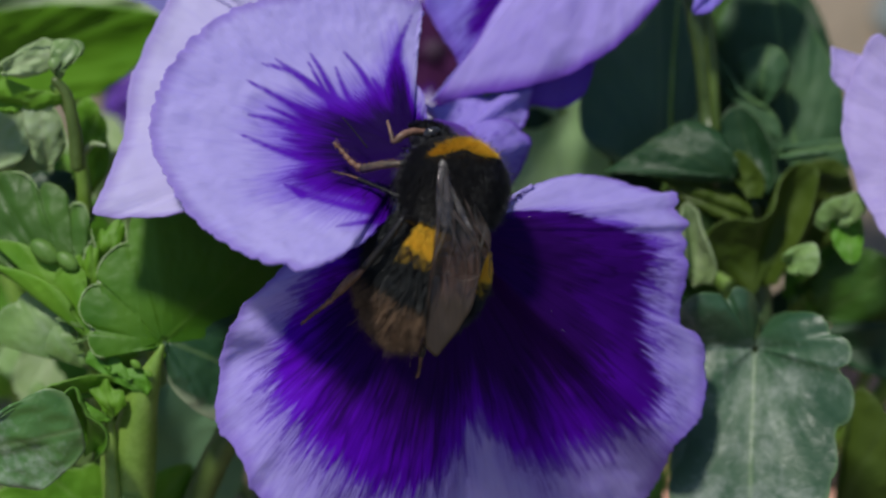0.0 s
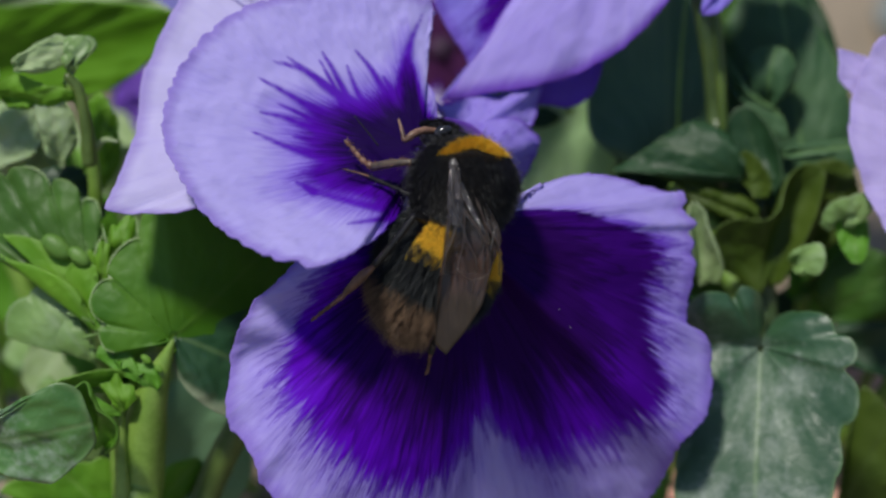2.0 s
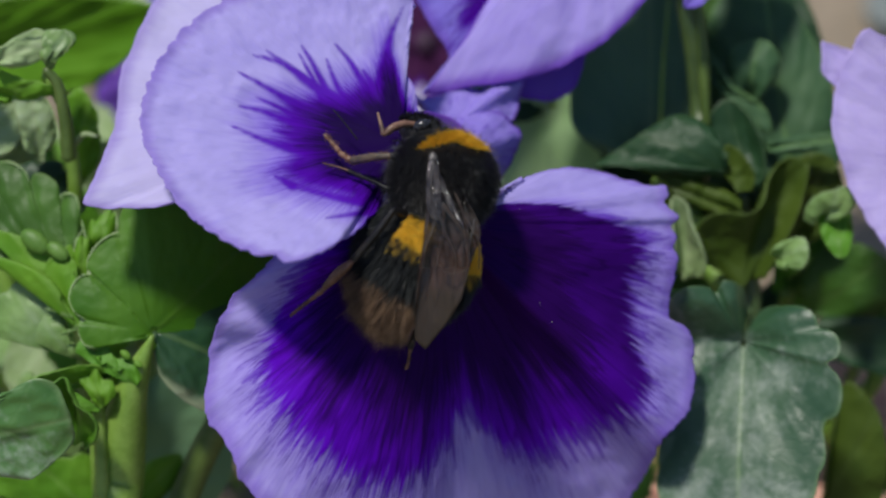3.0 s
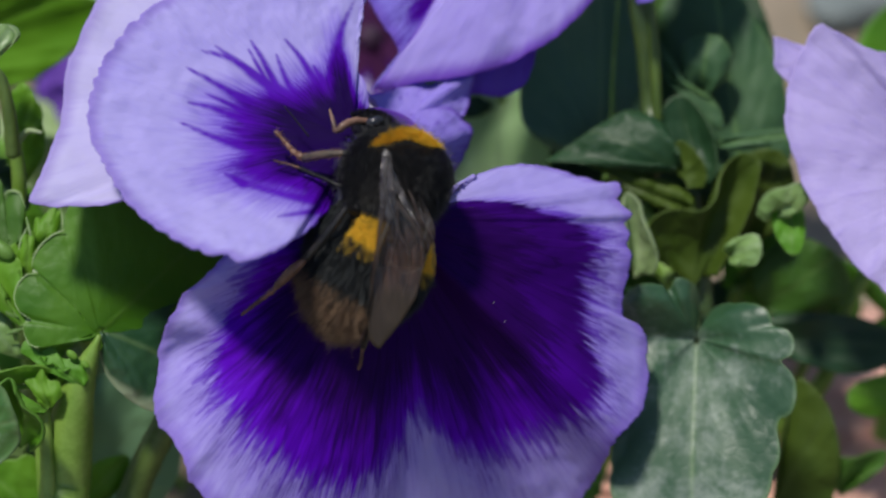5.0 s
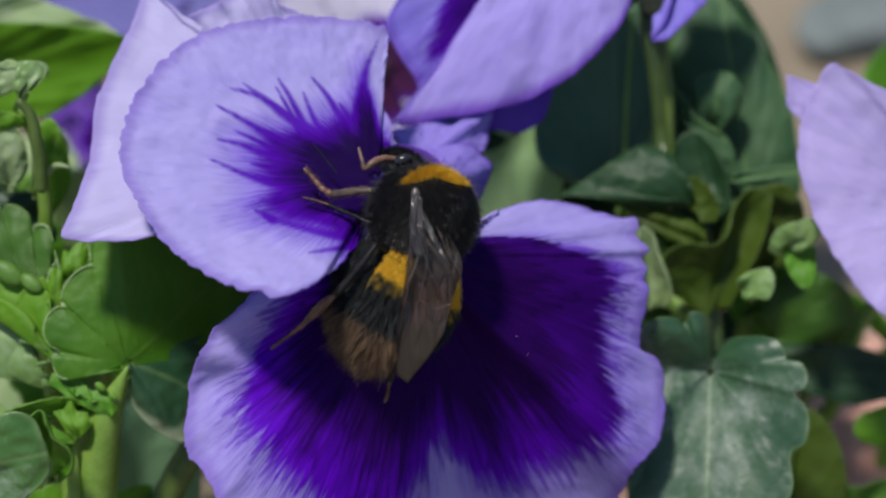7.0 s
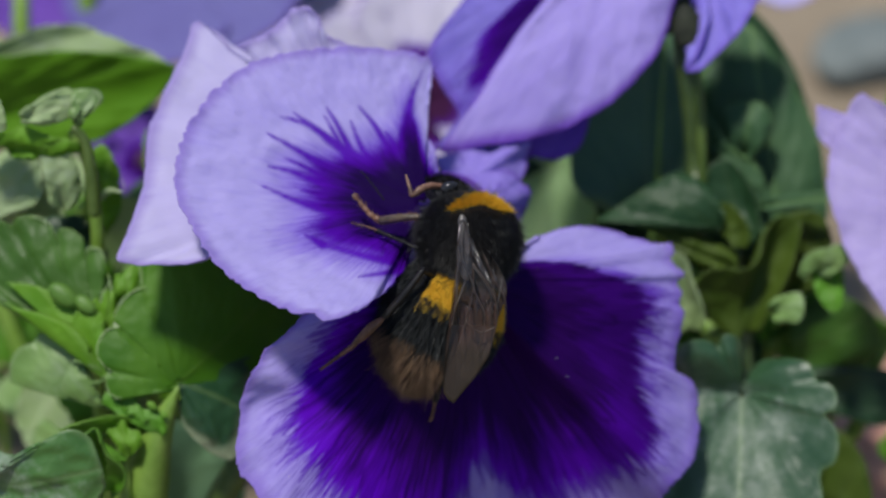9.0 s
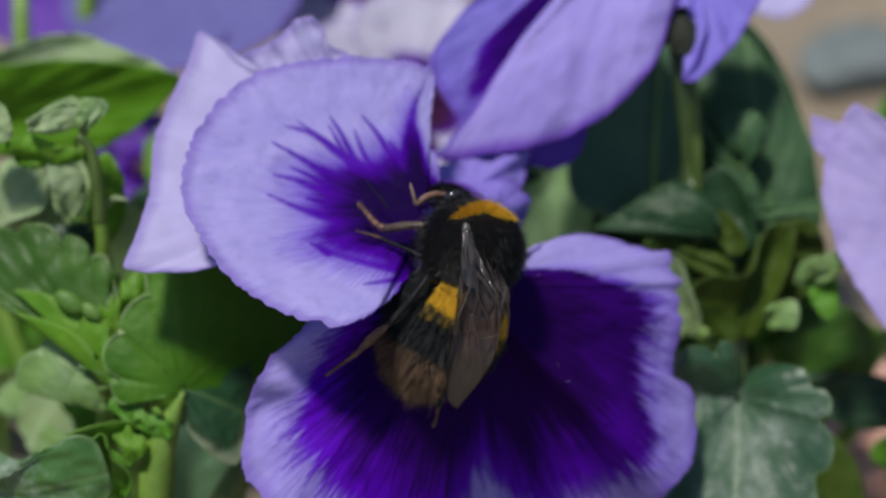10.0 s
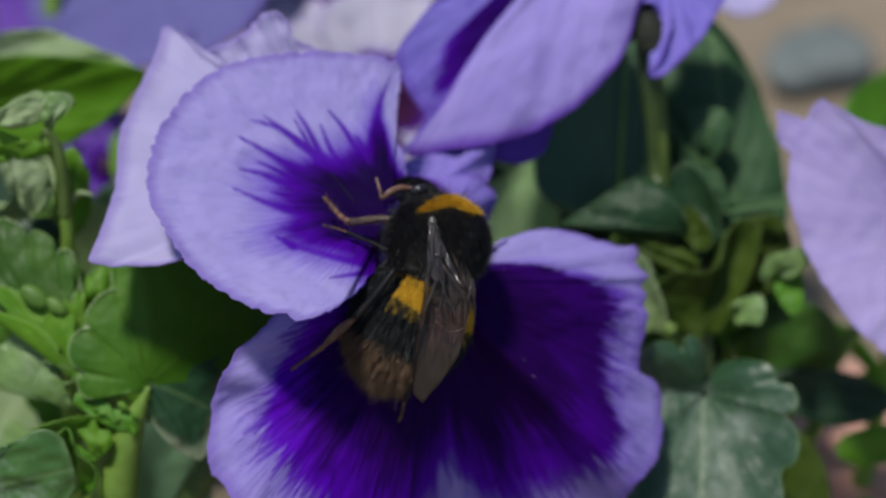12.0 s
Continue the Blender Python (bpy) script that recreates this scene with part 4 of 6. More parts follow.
def left_plant():
    root = foot_below((-28.8, -14.0, -13.0), (-4, 12))
    p = thing("pansy_plant", root, "leafy young pansy plant with scalloped green leaves", "plant", "pansy plants")
    part("stem", tube([root, (-31.0, -28.6, -18.0), (-30.1, -22.9, -15.5), (-29.4, -17.3, -13.5), (-28.6, -13.9, -12.2), (-27.4, -11.2, -11.2), (-26.5, -9.1, -10.4)], [3.2, 3.1, 3.0, 2.9, 2.8, 2.7, 2.6, 2.45, 2.3, 2.1, 1.4, 0.2], 60, 18, knobs=0.05), STEM, p, "thick pale green stem")
    part("stem", tube([root, (-26.9, -31.7, -25.0), (-24.0, -24.1, -22.0), (-21.1, -18.3, -20.0), (-18.5, -13.8, -19.0)], [1.9, 1.8, 1.6, 1.5, 1.3], 36, 14, knobs=0.05), STEM_OLIVE_LIT, p)
    part("stem", tube([(-31.7, -25.1, -16.0), (-32.0, -19.6, -15.0), (-31.9, -15.1, -14.0), (-32.1, -11.8, -13.0)], [1.2, 1.1, 0.9, 0.7], 30, 12, knobs=0.08), STEM, p)
    leaf(p, (-26.6, -8.9, -11.2), [(-18.9, -8.7, -17.0), (-14.6, -7.4, -19.0), (-12.4, -2.7, -20.0), (-15.1, 2.3, -18.0), (-21.4, 3.9, -14.5), (-24.5, 4.8, -13.0), (-27.1, 4.9, -12.0), (-28.9, 3.9, -11.6), (-29.7, 2.4, -11.4), (-29.9, 0.7, -11.2), (-30.8, 0.3, -11.0), (-31.9, -0.6, -10.9), (-32.7, -1.9, -10.8), (-32.8, -2.8, -10.8), (-32.3, -3.3, -10.9), (-33.3, -3.5, -10.6), (-34.1, -4.4, -10.4), (-34.4, -5.7, -10.3), (-33.9, -6.9, -10.4), (-32.9, -7.7, -10.6), (-33.5, -8.1, -10.3), (-33.4, -9.1, -10.2), (-32.7, -10.1, -10.2), (-31.1, -10.2, -10.3), (-29.2, -9.9, -10.6), (-27.6, -9.4, -11.0)],
         LEAF_LOBED, 0, 0, bulge=0.7, ruffle=0.3, crumple=0.12, seed=30, label="large lobed leaf half in the shade of the petals", nu=240, ns=36, spine=(0.75, 0.70, -0.25))
    leaf(p, (-26.4, -8.6, -11.5), [(-12.5, -3.3, -20.0), (-14.6, -6.6, -19.0), (-17.8, -9.9, -17.0), (-19.6, -13.0, -15.0), (-20.9, -16.1, -14.0), (-22.3, -16.3, -13.5), (-24.5, -14.8, -12.5), (-25.9, -13.0, -12.0), (-26.6, -10.7, -11.5)],
         LEAF_FADED, 0, 0, bulge=0.8, seed=33, label="glossy dark leaf tucked beneath the lip petal")
    leaf(p, (-34.7, -6.8, -14.5), [(-38.5, -3.1, -13.5), (-41.8, -1.9, -14.0), (-45.3, -0.3, -15.0), (-47.9, 3.0, -17.0), (-47.4, 6.8, -17.0), (-44.5, 7.0, -16.5), (-43.5, 6.5, -16.5), (-42.8, 7.3, -16.2), (-41.0, 7.5, -16.0), (-39.6, 6.7, -15.6), (-39.0, 5.6, -15.5), (-38.5, 6.3, -15.4), (-37.3, 6.2, -15.2), (-36.2, 5.2, -15.0), (-36.0, 4.0, -15.0), (-35.4, 4.4, -14.8), (-34.4, 4.2, -14.6), (-33.9, 2.8, -14.4), (-34.0, 1.7, -14.4), (-33.7, 0.3, -14.4), (-34.3, -1.9, -14.5)],
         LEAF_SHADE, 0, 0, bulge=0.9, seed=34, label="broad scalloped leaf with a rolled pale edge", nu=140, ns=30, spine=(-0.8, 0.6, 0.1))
    leaf(p, (-33.2, -8.6, -11.6), [(-43.7, 0.9, -14.6), (-41.4, 0.7, -14.0), (-39.1, 0.1, -13.2), (-36.9, -0.8, -12.6), (-34.7, -1.6, -12.0), (-33.9, -2.7, -11.8), (-34.5, -4.3, -11.6), (-34.3, -6.2, -11.4), (-33.5, -8.3, -11.4), (-34.8, -6.7, -11.2), (-36.5, -4.0, -11.4), (-39.2, -2.3, -12.2), (-42.4, -1.5, -13.4), (-43.7, -0.9, -14.2)], LEAF_YOUNG, 0, 0, bulge=0.3, ruffle=0.5, seed=36, crumple=0.2, label="bright folded underside of the scalloped leaf", nu=120, ns=26)
    leaf(p, (-34.4, -7.0, -13.6), [(-37.3, -3.0, -12.4), (-36.7, -2.0, -12.3), (-35.5, -1.2, -12.4), (-34.5, -0.6, -12.6), (-34.1, -2.9, -13.0), (-34.1, -5.1, -13.4)], LEAF_YOUNG, 0, 0, bulge=0.5, seed=59, label="bright folded underside of the leaf")
    leaf(p, (-45.2, 2.5, -20.0), [(-41.3, 7.2, -20.0), (-38.6, 7.8, -20.0), (-35.8, 7.2, -20.0), (-34.4, 5.0, -20.0), (-34.0, 2.2, -19.0)], LEAF_DARK, 4, 0.08, seed=35)
    # young folded bracts
    leaf(p, (-33.9, -5.7, -14.0), [(-34.5, -1.8, -13.0), (-34.2, -0.2, -12.8), (-33.4, 1.0, -12.8), (-32.9, 0.2, -13.0), (-32.7, -1.1, -13.2), (-33.3, -3.5, -13.6)], LEAF_YOUNG, 5, 0.13, bulge=0.9, seed=37)
    leaf(p, (-32.6, -1.8, -15.0), [(-33.3, 0.6, -14.4), (-32.9, 1.9, -14.2), (-32.0, 2.4, -14.4), (-30.8, 3.1, -14.6), (-30.5, 1.7, -14.6), (-30.7, 0.4, -14.4), (-31.7, -0.5, -14.6)], LEAF_YOUNG, 4, 0.13, bulge=0.9, seed=38)
    for c, r, mt in (((-37.9, -0.3, -12.2), 1.4, TOOTH), ((-35.7, -1.2, -11.8), 1.05, TOOTH), ((-29.0, -10.9, -10.0), 0.5, LEAF_YOUNG), ((-27.8, -11.8, -10.0), 0.4, LEAF_YOUNG)):
        part("leaf_tooth", Egg(c, (0.8, -0.6, 0.1), (0.6, 0.8, 0), (r * 0.72, r * 0.5, r * 1.2)).mesh(12, 18), mt, p, "rounded swollen leaf tooth")
    # pale thin margins on the lit rims, with light put into their colour
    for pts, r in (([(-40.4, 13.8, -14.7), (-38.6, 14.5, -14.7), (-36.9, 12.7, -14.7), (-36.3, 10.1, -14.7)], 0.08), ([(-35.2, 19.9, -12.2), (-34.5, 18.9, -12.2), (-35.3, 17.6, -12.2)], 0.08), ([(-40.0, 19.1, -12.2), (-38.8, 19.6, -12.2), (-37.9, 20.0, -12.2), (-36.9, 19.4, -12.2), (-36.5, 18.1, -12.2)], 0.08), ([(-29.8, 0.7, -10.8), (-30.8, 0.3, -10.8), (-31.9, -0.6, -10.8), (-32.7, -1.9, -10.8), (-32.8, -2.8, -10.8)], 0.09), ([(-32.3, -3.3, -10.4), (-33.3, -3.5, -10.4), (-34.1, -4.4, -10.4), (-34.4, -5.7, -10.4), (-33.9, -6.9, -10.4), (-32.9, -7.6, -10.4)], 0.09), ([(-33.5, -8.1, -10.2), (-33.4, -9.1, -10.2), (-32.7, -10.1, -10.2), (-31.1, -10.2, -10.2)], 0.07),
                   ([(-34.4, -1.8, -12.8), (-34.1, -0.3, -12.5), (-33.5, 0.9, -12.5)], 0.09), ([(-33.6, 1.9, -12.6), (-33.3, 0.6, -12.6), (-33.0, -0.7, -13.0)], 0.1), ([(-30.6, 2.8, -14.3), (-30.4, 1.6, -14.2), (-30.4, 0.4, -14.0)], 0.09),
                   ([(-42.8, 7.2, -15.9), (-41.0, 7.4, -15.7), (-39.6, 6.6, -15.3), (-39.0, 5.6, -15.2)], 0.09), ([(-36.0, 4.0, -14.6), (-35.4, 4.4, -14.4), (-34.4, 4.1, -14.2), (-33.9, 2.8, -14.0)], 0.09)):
        part("leaf_margin", tube(pts, [r * 0.5, r, r, r * 0.4], 24, 8), MARGIN, p, "thin pale leaf margin, brightened as if lit")
    # small jagged leaves at the stem's head
    leaf(p, (-28.1, -14.0, -10.8), [(-34.0, -10.8, -11.5), (-33.6, -9.7, -11.3), (-32.2, -10.7, -11.0), (-31.0, -10.2, -10.8), (-30.0, -11.3, -10.6), (-28.7, -11.2, -10.5), (-27.9, -12.1, -10.4), (-27.5, -13.3, -10.6)], LEAF_MID, 0, 0, bulge=0.5, ruffle=0.5, seed=24, crumple=0.35)
    leaf(p, (-31.1, -15.9, -10.6), [(-33.5, -13.5, -10.8), (-34.1, -12.4, -10.8), (-32.8, -12.7, -10.4), (-31.9, -12.1, -10.2), (-31.2, -13.2, -10.2), (-30.2, -13.4, -10.2), (-29.8, -14.7, -10.4)], LEAF_YOUNG, 0, 0, bulge=0.6, ruffle=0.5, seed=25, crumple=0.35)
    leaf(p, (-31.4, -16.1, -10.8), [(-34.8, -13.9, -10.4), (-35.5, -15.0, -10.2), (-34.4, -15.4, -10.2), (-33.8, -16.4, -10.3), (-32.3, -16.6, -10.6)], LEAF_MID, 0, 0, bulge=0.5, ruffle=0.5, seed=26, crumple=0.35)
    leaf(p, (-32.6, -7.9, -11.5), [(-37.0, -6.7, -12.6), (-36.2, -6.2, -12.4), (-35.3, -7.0, -12.2), (-34.3, -6.7, -12.0), (-33.5, -7.5, -11.8), (-34.1, -8.9, -11.8), (-35.4, -9.2, -12.0)], LEAF_SOFT, 0, 0, bulge=0.5, ruffle=0.5, seed=27, crumple=0.35)
    leaf(p, (-34.4, -4.3, -14.0), [(-39.3, -5.4, -15.0), (-38.1, -4.1, -14.8), (-36.5, -3.5, -14.4), (-35.1, -4.3, -14.0), (-34.9, -6.2, -14.0), (-36.6, -7.4, -14.4), (-38.4, -7.1, -15.0)], LEAF_SOFT, 0, 0, bulge=0.9, ruffle=0.5, seed=28, crumple=0.45, label="pale glossy crumpled leaf")
    part("stem", tube([(-31.6, -24.8, -13.5), (-31.6, -20.4, -12.6), (-31.7, -17.1, -11.8), (-31.7, -14.7, -11.2)], [0.8, 0.7, 0.6, 0.5], 24, 10, knobs=0.1), STEM, p)
    # curled leaf low in the corner
    leaf(p, (-46.3, -18.7, -11.0), [(-44.8, -14.8, -9.0), (-41.2, -15.5, -6.5), (-38.7, -13.8, -4.5), (-36.3, -12.8, -4.0), (-34.6, -13.7, -4.0), (-33.5, -16.1, -4.5), (-33.3, -18.8, -5.5), (-35.3, -20.9, -6.0), (-37.2, -22.3, -6.5), (-39.8, -22.2, -7.5), (-43.2, -21.5, -9.0)], LEAF_BLOOM, 0, 0, bulge=2.4, crumple=0.5, seed=39, label="curled glossy leaf with bleached patches")
    leaf(p, (-33.8, -19.7, -10.0), [(-35.1, -13.5, -4.5), (-34.1, -13.0, -5.0), (-33.2, -15.4, -5.5), (-31.6, -17.0, -6.5), (-31.6, -18.7, -7.5), (-32.9, -19.9, -9.0)], LEAF_MID, 0, 0, bulge=-1.0, seed=40, label="rolled edge of the curled leaf")
    leaf(p, (-29.5, -13.0, -14.0), [(-37.9, -13.2, -9.0), (-34.7, -12.3, -9.0), (-31.7, -12.1, -10.0), (-30.5, -12.8, -11.0), (-31.9, -13.7, -11.5), (-35.6, -13.9, -11.0)], LEAF_YOUNG, 0, 0, bulge=0.6, seed=41)
    # leaves behind
    leaf(p, (-32.1, -27.1, -35.0), [(-29.8, -15.1, -31.0), (-28.0, -13.8, -30.0), (-24.5, -14.4, -29.5), (-21.0, -17.2, -29.0), (-20.5, -23.7, -30.0), (-23.5, -28.5, -32.0)], LEAF_GREYGREEN, 0, 0, bulge=0.8, seed=42)
    leaf(p, (-31.4, -27.7, -25.0), [(-29.8, -23.6, -23.0), (-27.7, -21.8, -22.0), (-24.9, -21.4, -22.0), (-25.5, -24.1, -23.0), (-27.9, -27.1, -24.0)], LEAF_YOUNG, 0, 0, bulge=0.8, seed=43)
    leaf(p, (-34.7, -11.2, -15.0), [(-43.9, -8.9, -16.5), (-43.0, -6.2, -16.0), (-40.6, -4.3, -15.2), (-38.2, -3.7, -14.7), (-36.6, -4.8, -14.6), (-36.0, -6.6, -14.6), (-35.4, -9.0, -14.8)], LEAF_SOFT, 3, 0.05, bulge=1.2, seed=44, label="pale curled-over leaf")
    leaf(p, (-33.7, -11.7, -14.4), [(-39.1, -9.3, -15.0), (-37.9, -7.7, -14.2), (-36.1, -6.8, -13.8), (-35.2, -8.0, -13.8), (-34.6, -10.0, -14.0)], LEAF_SOFT, 2, 0.06, bulge=0.9, seed=45)
    leaf(p, (-39.1, -18.8, -35.0), [(-49.2, -12.2, -45.0), (-46.6, -9.7, -44.0), (-42.8, -10.3, -43.0), (-39.4, -12.6, -41.0), (-37.7, -16.6, -37.0)], LEAF_SOFT, 3, 0.06, seed=46)
    leaf(p, (-32.8, -18.0, -23.0), [(-41.7, -13.2, -29.0), (-42.8, -17.2, -29.0), (-40.2, -20.5, -27.0), (-35.9, -22.1, -25.0)], LEAF_SOFT, 3, 0.06, seed=47)
    leaf(p, (-31.0, -29.1, -22.0), [(-45.0, -24.3, -19.0), (-41.2, -22.7, -19.0), (-37.3, -21.6, -19.0), (-34.1, -21.0, -19.5), (-32.5, -23.4, -20.5)], LEAF_YOUNG, 3, 0.05, seed=48)
    # upper leaves
    leaf(p, (-59.1, 16.3, -47.0), [(-58.4, 23.5, -41.0), (-51.2, 25.0, -37.0), (-47.3, 24.7, -35.0), (-42.3, 25.1, -33.0), (-37.4, 25.2, -31.5), (-32.6, 24.6, -30.5), (-27.9, 23.6, -30.0), (-29.4, 20.9, -31.5), (-32.6, 18.1, -33.0), (-36.3, 16.0, -35.0), (-41.4, 15.2, -38.0), (-47.9, 15.0, -42.0)], LEAF_BROAD, 0, 0, bulge=0.8, seed=49, label="broad smooth young leaf with a pale edge")
    leaf(p, (-55.8, 23.2, -45.0), [(-51.7, 26.1, -41.0), (-46.5, 27.0, -39.0), (-42.7, 28.2, -37.0), (-38.3, 28.2, -35.5), (-34.0, 26.6, -34.0), (-28.3, 24.1, -32.0)], LEAF_PALE, 3, 0.03, bulge=0.5, seed=50)
    petiole(p, root, (-55.9, 16.9, -46.0), 1.0)
    # withered leaf and pale strips
    for rim, base, mt, sd in (([(-41.9, 17.8, -13.0), (-40.2, 19.2, -13.0), (-38.0, 20.1, -13.0), (-37.0, 19.5, -13.0), (-36.6, 18.2, -13.0), (-38.0, 16.9, -13.0), (-40.1, 16.3, -13.0), (-41.5, 16.5, -13.0)], (-42.3, 17.0, -13.5), LEAF_PALE, 51),
                              ([(-36.1, 18.2, -12.6), (-37.2, 19.8, -12.6), (-35.2, 19.9, -12.2), (-34.5, 18.9, -12.0), (-35.4, 17.7, -12.4), (-36.3, 16.4, -12.8)], (-36.7, 16.5, -13.2), LEAF_SOFT, 52),
                              ([(-47.0, 19.1, -16.0), (-45.8, 19.9, -15.0), (-44.0, 18.5, -14.0), (-43.7, 16.2, -14.0), (-45.7, 15.0, -15.0)], (-47.6, 15.7, -17.0), LEAF_PALE, 53),
                              ([(-40.0, 9.0, -16.5), (-40.5, 12.3, -15.5), (-40.5, 13.8, -15.0), (-38.6, 14.5, -15.0), (-37.0, 12.7, -15.0), (-36.5, 10.1, -16.0), (-37.2, 8.7, -17.0)], (-38.5, 8.3, -17.5), LEAF_PALE, 54),
                              ([(-44.6, 15.7, -15.0), (-41.7, 16.0, -14.0), (-38.4, 15.3, -14.0), (-36.1, 14.6, -14.0), (-37.3, 13.5, -15.0), (-41.3, 13.8, -16.0)], (-44.2, 14.4, -17.0), LEAF_YOUNG, 55),
                              ([(-45.9, 13.7, -22.0), (-43.5, 14.8, -21.0), (-41.1, 13.1, -20.0), (-41.3, 9.0, -20.0), (-44.1, 7.3, -22.0)], (-46.6, 7.3, -24.0), LEAF_PALE, 56),
                              ([(-45.0, 11.4, -25.0), (-41.9, 12.0, -23.0), (-39.6, 10.3, -23.0), (-39.0, 6.2, -24.0), (-42.6, 5.6, -25.0)], (-45.7, 5.0, -27.0), LEAF_PALE, 57),
                              ([(-36.6, 13.7, -21.0), (-34.8, 14.9, -20.0), (-33.3, 12.6, -20.0), (-32.8, 8.6, -21.0), (-34.8, 5.1, -22.0)], (-36.0, 4.5, -23.0), LEAF_YOUNG, 58)):
        leaf(p, base, rim, mt, 0, 0, bulge=1.0, ruffle=0.9, crumple=0.5, seed=sd, label="withered curled grey-green leaf" if sd < 54 else "")
    part("stem", tube([root, (-35.7, -4.5, -23.0), (-35.1, 5.0, -19.0), (-35.9, 12.6, -16.0), (-37.5, 15.8, -15.0)], [1.6, 1.2, 0.9, 0.8, 0.5], 40, 10, knobs=0.08), STEM, p)
    part("stem", tube([(-35.1, 7.7, -14.5), (-35.3, 11.1, -13.6), (-35.9, 14.6, -12.8), (-37.1, 16.2, -12.6)], [0.75, 0.7, 0.6, 0.45], 30, 10, knobs=0.1), STEM_OLIVE_LIT, p, "curved stalk of the withered leaf")
    undergrowth(p, 60, (-54, -19), (-34, 14), (-72, -30), lambda c: True, 300, (LEAF_MID, LEAF_YOUNG, LEAF_YOUNG, LEAF_PALE, LEAF_PALE, LEAF_TEAL))
    for a, b in (((-47.6, 24.6, -65.0), (-48.4, 42.5, -67.0)), ((-40.9, 29.4, -73.0), (-40.2, 43.6, -75.0))):
        part("stem", tube([foot_below(a, (0, 4)), a, b], [1.4, 1.2, 1.0], 24, 10), STEM, p)
    part("tendril", tube([(-34.7, 9.3, -16.0), (-33.7, 10.1, -15.0), (-32.4, 9.9, -14.5)], [0.35, 0.3, 0.15], 12, 8), LEAF_PALE, p)


def right_plant():
    root = foot_below((32.2, -2.3, -31.0), (2, 6))
    p = thing("pansy_plant", root, "dark leafy pansy plant with a tight rosette", "plant", "pansy plants")
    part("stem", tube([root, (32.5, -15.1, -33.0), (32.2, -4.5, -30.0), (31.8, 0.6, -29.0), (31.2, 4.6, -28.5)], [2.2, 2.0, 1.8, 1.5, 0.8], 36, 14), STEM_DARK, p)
    leaf(p, (30.6, -9.7, -19.5),
         [(31.6, -8.1, -21.5), (32.5, -6.7, -20.5), (34.2, -6.0, -17.0), (36.1, -6.3, -15.0), (37.0, -7.2, -14.2), (37.4, -8.1, -14.0), (38.5, -8.5, -13.2), (39.1, -9.8, -13.0), (38.8, -11.0, -13.0), (38.0, -11.6, -13.3), (39.0, -12.7, -13.0), (39.3, -14.5, -13.0), (38.9, -16.6, -13.0), (38.1, -17.4, -13.2), (37.6, -18.1, -13.3), (37.7, -20.5, -12.8), (36.9, -23.7, -12.5), (34.2, -27.4, -12.5), (29.6, -29.5, -14.0), (24.3, -27.7, -15.0), (21.8, -24.0, -16.0), (22.3, -19.2, -17.0), (23.4, -14.3, -17.5), (22.5, -9.9, -19.5), (22.7, -6.3, -16.5), (24.1, -4.5, -15.0), (26.4, -4.1, -15.5), (27.5, -4.9, -17.0), (28.1, -3.7, -16.0), (29.6, -3.8, -17.0), (30.8, -5.1, -19.5), (31.3, -7.0, -21.5)],
         LEAF_GLOSS, 15, 0.045, bulge=1.1, ruffle=0.5, crumple=0.15, spine=(-0.04, -1, 0.2), seed=61, label="large glossy heart-shaped leaf with pale midrib", nu=170, ns=40)
    petiole(p, (32.0, -6.8, -27.0), (30.7, -9.6, -19.8), 0.5, material=STEM_DARK)
    leaf(p, (22.4, 8.1, -32.0), [(19.5, 8.2, -31.0), (16.9, 9.3, -31.0), (14.6, 11.3, -31.0), (14.0, 14.3, -32.0), (14.7, 18.2, -33.0), (16.2, 22.3, -34.0), (18.6, 27.7, -35.0), (22.7, 31.3, -35.0), (26.3, 29.5, -35.0), (28.0, 23.5, -34.0), (28.3, 17.6, -33.0), (27.7, 11.7, -33.0)], LEAF_TEAL, 0, 0, bulge=0.8, seed=62, spine=(0.0, 1, 0), label="large dark rounded leaf in shade", nu=90)
    leaf(p, (37.0, 5.9, -32.0), [(30.3, 8.2, -34.0), (28.2, 15.3, -35.0), (28.3, 21.9, -36.0), (30.5, 27.2, -36.0), (33.5, 29.6, -36.0), (36.3, 26.5, -35.0), (38.8, 22.3, -34.0), (40.8, 18.2, -33.0), (41.7, 14.1, -33.0), (42.0, 8.8, -32.0), (40.5, 5.9, -32.0)], LEAF_SLATE, 0, 0, bulge=0.8, seed=63, label="broad dark green leaf", nu=90)
    leaf(p, (32.6, 14.7, -31.0), [(30.8, 16.4, -30.5), (30.1, 18.6, -30.0), (30.8, 20.0, -29.5), (32.6, 20.7, -29.0), (34.3, 20.3, -28.5), (35.2, 18.7, -28.5), (35.0, 16.6, -29.0), (33.8, 15.1, -30.0)], LEAF_SLATE, 0, 0, bulge=1.6, ruffle=0.4, seed=64, label="rounded dark leaf with a pale rim")
    leaf(p, (29.4, 6.9, -25.5), [(28.4, 6.5, -24.6), (25.8, 6.7, -24.2), (22.4, 7.1, -24.6), (19.1, 7.6, -25.6), (16.3, 7.8, -27.0), (18.1, 9.0, -27.0), (20.3, 10.5, -26.6), (21.7, 11.5, -26.4), (23.4, 12.5, -26.4), (25.4, 12.8, -26.4), (27.2, 12.1, -26.2), (28.6, 10.8, -26.0), (29.2, 8.9, -25.6)], LEAF_DARK, 0, 0, bulge=1.5, ruffle=0.4, seed=65, label="glossy dark leaf curling over", nu=110, ns=28)
